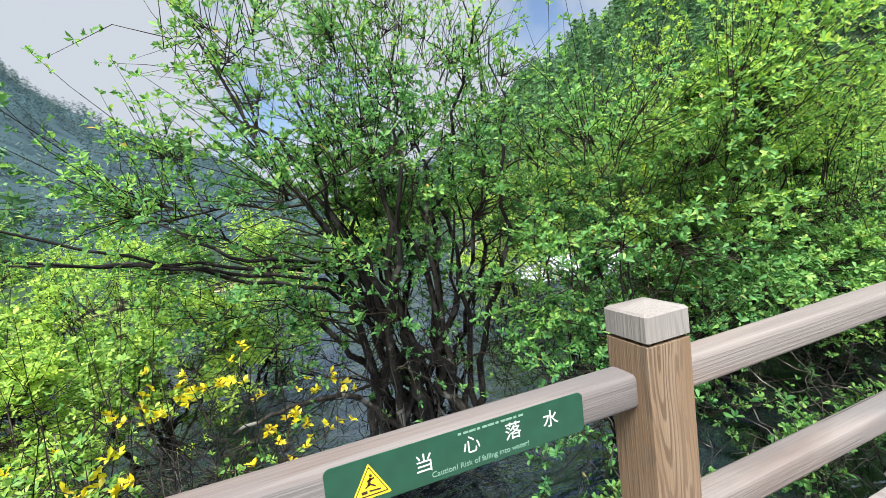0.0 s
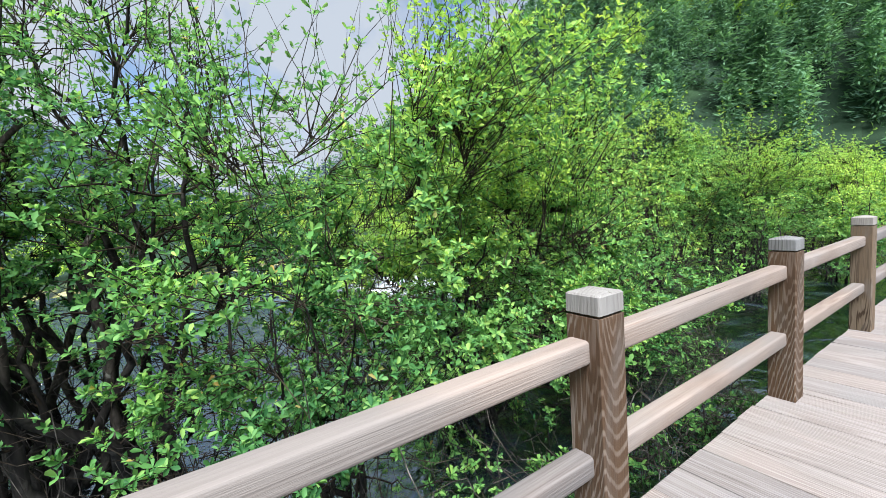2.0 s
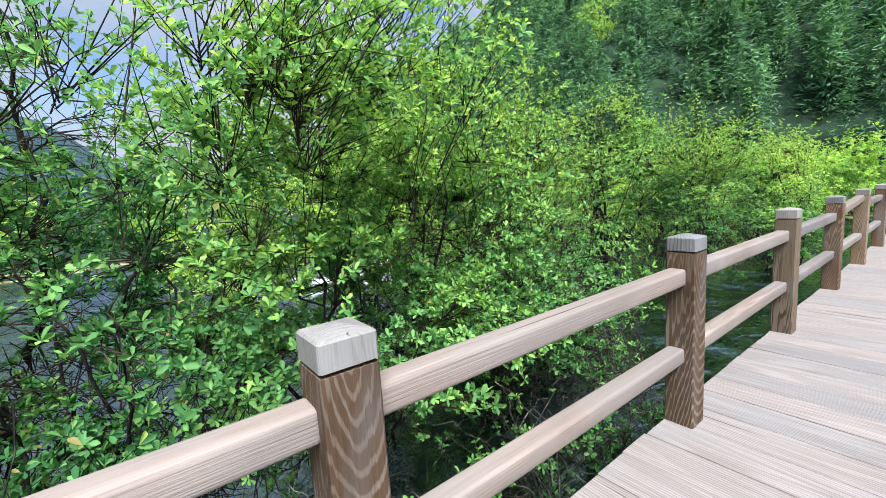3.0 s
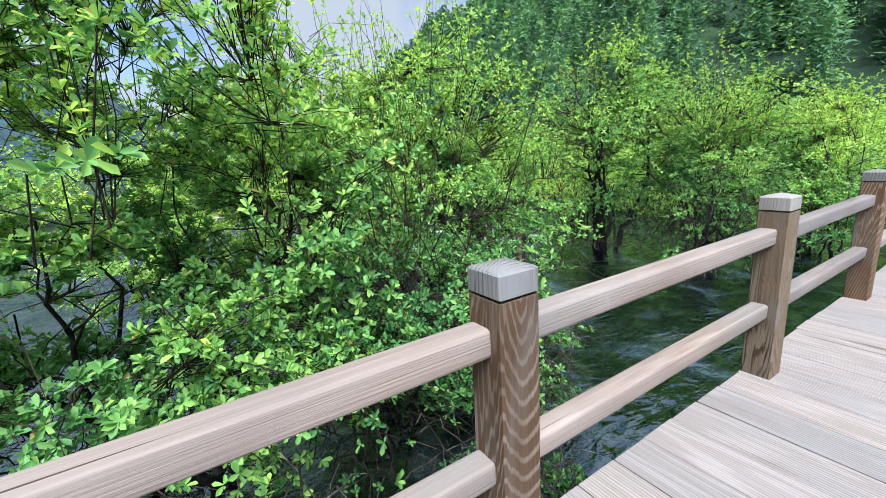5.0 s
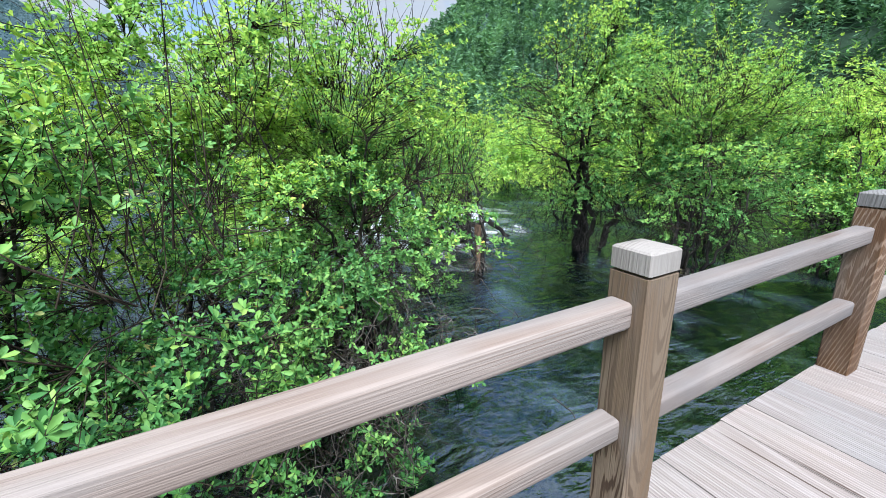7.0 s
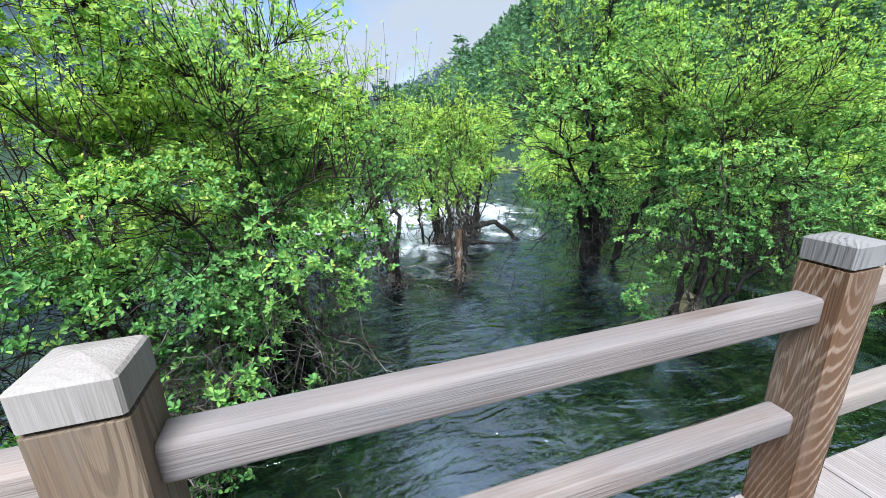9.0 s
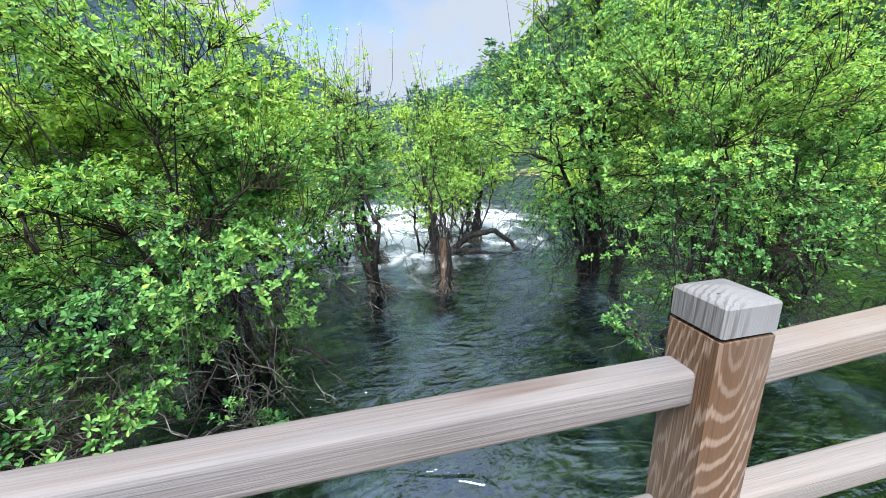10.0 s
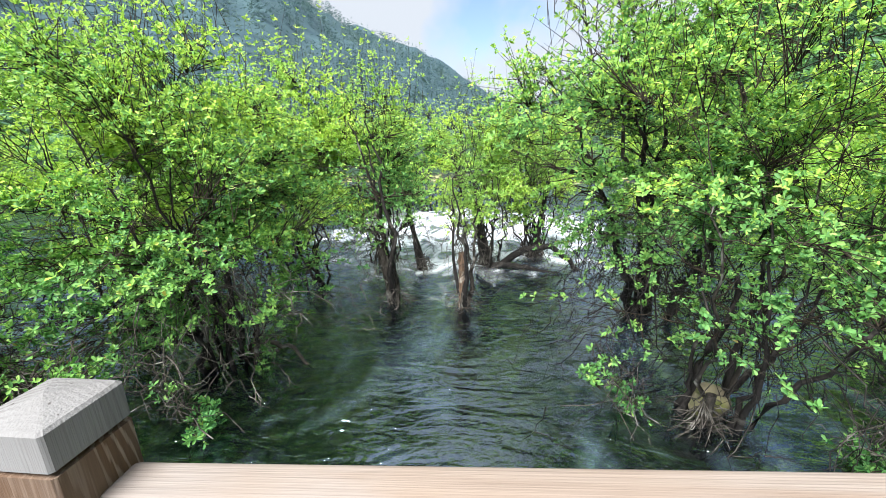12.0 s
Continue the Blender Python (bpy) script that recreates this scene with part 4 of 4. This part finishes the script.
shrub("willow_shrub", (-1.9, 2.0, WATER_Z), (-1.95, 1.9, -0.05), (0.85, 0.7, 0.6), "low green willow at the water's edge",
      71, stems=7, branches=50, twigs=260, per=3, rosette=6, leaf=0.045, thick=0.014, dead=120, whips=10, mat=LEAF_MID)


# far thicket: a few kinds, repeated
def thicket():
    kinds = [shrub("thicket_shrub", (22 + 3 * k, 9.0 + k, -0.5), (22 + 3 * k, 9.0 + k, 1.2), (2.0, 1.8, 1.8), "light yellow-green shrub in the far thicket", 90 + k, stems=5, branches=45,
                   twigs=400, per=3, rosette=4, leaf=0.16, fine=False, thick=0.03, dead=0, whips=10, mat=LEAF_LIGHT, cupped=False, group="far thicket", floor_z=-0.5) for k in range(2)]
    rg = np.random.default_rng(31)
    for b0, b1, r0, r1, count in ((38, 100, 13, 36, 42), (-60, 38, 18, 42, 24)):
        for _ in range(count):
            b, r = radians(rg.uniform(b0, b1)), rg.uniform(r0, r1)
            x, y = 5 + r * math.sin(b), r * math.cos(b)
            if y < 1.6 or (8 < y < 14 and 7 < x < 12):
                continue
            s = rg.uniform(0.7, 1.1)
            z = float(ground_height(np.array(x), np.array(y)))
            copy_thing(kinds[int(rg.integers(0, 2))], pose(x, y, max(z, -0.8), 0, 0, rg.uniform(0, 360)) @ Matrix.Diagonal((s, s, s * rg.uniform(0.8, 1.1), 1)))

    for b, r, k in ((72, 78, 2.2), (74, 82, 1.8), (66, 90, 2.2), (58, 84, 1.9)):
        x, y = 5 + r * math.sin(radians(b)), r * math.cos(radians(b))
        ob = copy_thing(kinds[0], pose(x, y, float(ground_height(np.array(x), np.array(y))) + 3.5, 0, 0, b * 7) @ Matrix.Diagonal((k, k, k * 1.3, 1)))
        tagged(ob, "bright green broadleaf tree among the hillside conifers", "tree", "hillside broadleaf trees")


thicket()


# ---- stones and stumps in the stream ----
def stone(x, y, z, sx, sy, sz, seed, label):
    bm = bmesh.new()
    bmesh.ops.create_icosphere(bm, subdivisions=3, radius=1.0)
    for v in bm.verts:
        k = 1 + 0.28 * noise.noise(v.co * 1.3 + Vector((seed * 7.1, 0, 0))) + 0.08 * noise.noise(v.co * 4 + Vector((seed, 3, 0)))
        v.co = Vector((v.co.x * sx, v.co.y * sy, v.co.z * sz)) * k
    for f in bm.faces:
        f.smooth = True
    ob = part("stone", bm, STONE, None, "", (x, y, z))
    tagged(ob, label, "stone", "stones in the stream")


rs = np.random.default_rng(77)
for i in range(24):
    x, y = rs.uniform(4.5, 13.5), rs.uniform(0.6, 6.5)
    s = rs.uniform(0.06, 0.18)
    stone(x, y, BED_Z + s * 0.2, s * rs.uniform(0.9, 1.6), s, s * rs.uniform(0.4, 0.7), i, "submerged mossy stone on the stream bed")
stone(10.75, 2.62, -0.68, 0.16, 0.13, 0.16, 91, "rusty brown stone among willow roots")


def long_limb(points, r0, r1, label, mat, category="branch", name="fallen_branch", sides=8):
    """One bent limb through a few points, with a few side shoots of the same mesh."""
    pts = np.array(points, float)
    t = np.linspace(0, len(pts) - 1, 18)
    p = np.stack([np.interp(t, np.arange(len(pts)), pts[:, k]) for k in range(3)], 1)
    for _ in range(2):
        p[1:-1] = (p[:-2] + 2 * p[1:-1] + p[2:]) / 4
    rg = np.random.default_rng(int(abs(pts[0, 0]) * 100) + len(pts))
    p[1:-1] += rg.normal(size=(16, 3)) * 0.012
    v, f = tubes((p - p[0])[None], np.linspace(r0, r1, 18)[None], sides)
    ob = part(name, mesh_of(name, v, f, mat, True), None, None, "", tuple(p[0]))
    return tagged(ob, label, category)


for k, (tip, z) in enumerate((((-2.35, 2.2), 1.62), ((-2.2, 2.0), 1.42), ((-2.5, 2.6), 1.40), ((-1.9, 2.9), 1.75))):
    long_limb([(0.0, 3.2, 0.15 + 0.1 * k), (-0.55, 2.95, 0.85 + 0.08 * k), (-1.3, 2.6, 1.12 + 0.05 * k), (tip[0], tip[1], z)], 0.024, 0.007,
              "long bare dark willow limb reaching out over the water", BARK)
long_limb([(-0.1, 3.0, -0.6), (-0.5, 2.7, -0.05), (-0.95, 2.4, 0.12), (-1.35, 2.2, 0.10)], 0.03, 0.012, "broken grey limb low over the stream", BARK_PALE)
long_limb([(9.2, 6.5, -0.78), (9.6, 6.55, -0.45), (10.1, 6.5, -0.42), (10.5, 6.3, -0.8)], 0.07, 0.04, "dark root arching out of the water", BARK, "root", "root")
long_limb([(8.9, 6.4, -0.8), (9.2, 6.2, -0.62), (9.7, 6.2, -0.72), (10.2, 6.1, -0.8)], 0.06, 0.03, "dark root lying along the rapids", BARK, "root", "root")


def stump(x, y, h, r, lean, seed, label, mat, taper=0.0):
    """A short broken trunk, flared and frayed at the foot."""
    rg = np.random.default_rng(seed)
    k = np.linspace(0, 1, 9)
    p = np.stack([x + lean[0] * k, y + lean[1] * k, WATER_Z - 0.25 + (h + 0.25) * k], 1)
    rad = r * (1.0 - taper * k + 0.8 * (1 - k) ** 4) * (1 + rg.normal(size=9) * 0.05)
    v, f = tubes((p - p[0])[None], rad[None], 10)
    v += rg.normal(size=v.shape) * r * 0.08
    thing = empty("stump", tuple(p[0]), label, "stump")
    part("trunk", mesh_of("trunk", v, f, mat, True), None, thing)
    n = 70
    a = rg.random(n) * 2 * np.pi
    s0 = np.stack([np.cos(a) * r, np.sin(a) * r, rg.uniform(0.2, 0.5, n)], 1)
    e0 = np.stack([np.cos(a) * rg.uniform(0.12, 0.38, n), np.sin(a) * rg.uniform(0.12, 0.38, n), rg.uniform(0.18, 0.36, n)], 1)
    v, f = tubes(limbs(s0, e0, 5, 0.2, 0.06, rg), np.linspace(0.006, 0.002, 5)[None] * np.ones((n, 1)), 4)
    stuff("root_fringe", mesh_of("root_fringe", v, f, TWIG_DEAD), None, thing)


STUMP_BARK = bark("brown_peeling_bark", (0.04, 0.025, 0.016), (0.13, 0.085, 0.055), (0.26, 0.235, 0.2))
stump(8.62, 4.64, 0.75, 0.055, (0.0, 0.05), 3, "frayed pale brown willow stump in midstream", STUMP_BARK)
stump(7.7, 4.72, 0.8, 0.06, (-0.22, 0.05), 4, "leaning dark mossy stump in midstream", BARK_PALE)
stump(10.62, 2.42, 0.28, 0.035, (0.03, 0.0), 5, "short grey root stub beside a brown stone", BARK_PALE)
stump(8.95, 6.5, 1.5, 0.10, (-0.22, 0.1), 6, "thick dark willow bole at the head of the rapids", BARK, 0.7)
stump(9.75, 7.0, 1.4, 0.08, (0.3, 0.1), 7, "dark leaning willow bole among roots in the rapids", BARK, 0.7)
stump(7.85, 6.3, 1.4, 0.075, (-0.35, 0.1), 8, "dark willow bole standing in white water", BARK, 0.7)
long_limb([(6.2, 3.3, -0.78), (6.5, 3.35, -0.62), (6.9, 3.25, -0.66), (7.15, 3.1, -0.8)], 0.035, 0.014, "pale drifted branch caught at the willow's foot", BARK_PALE)
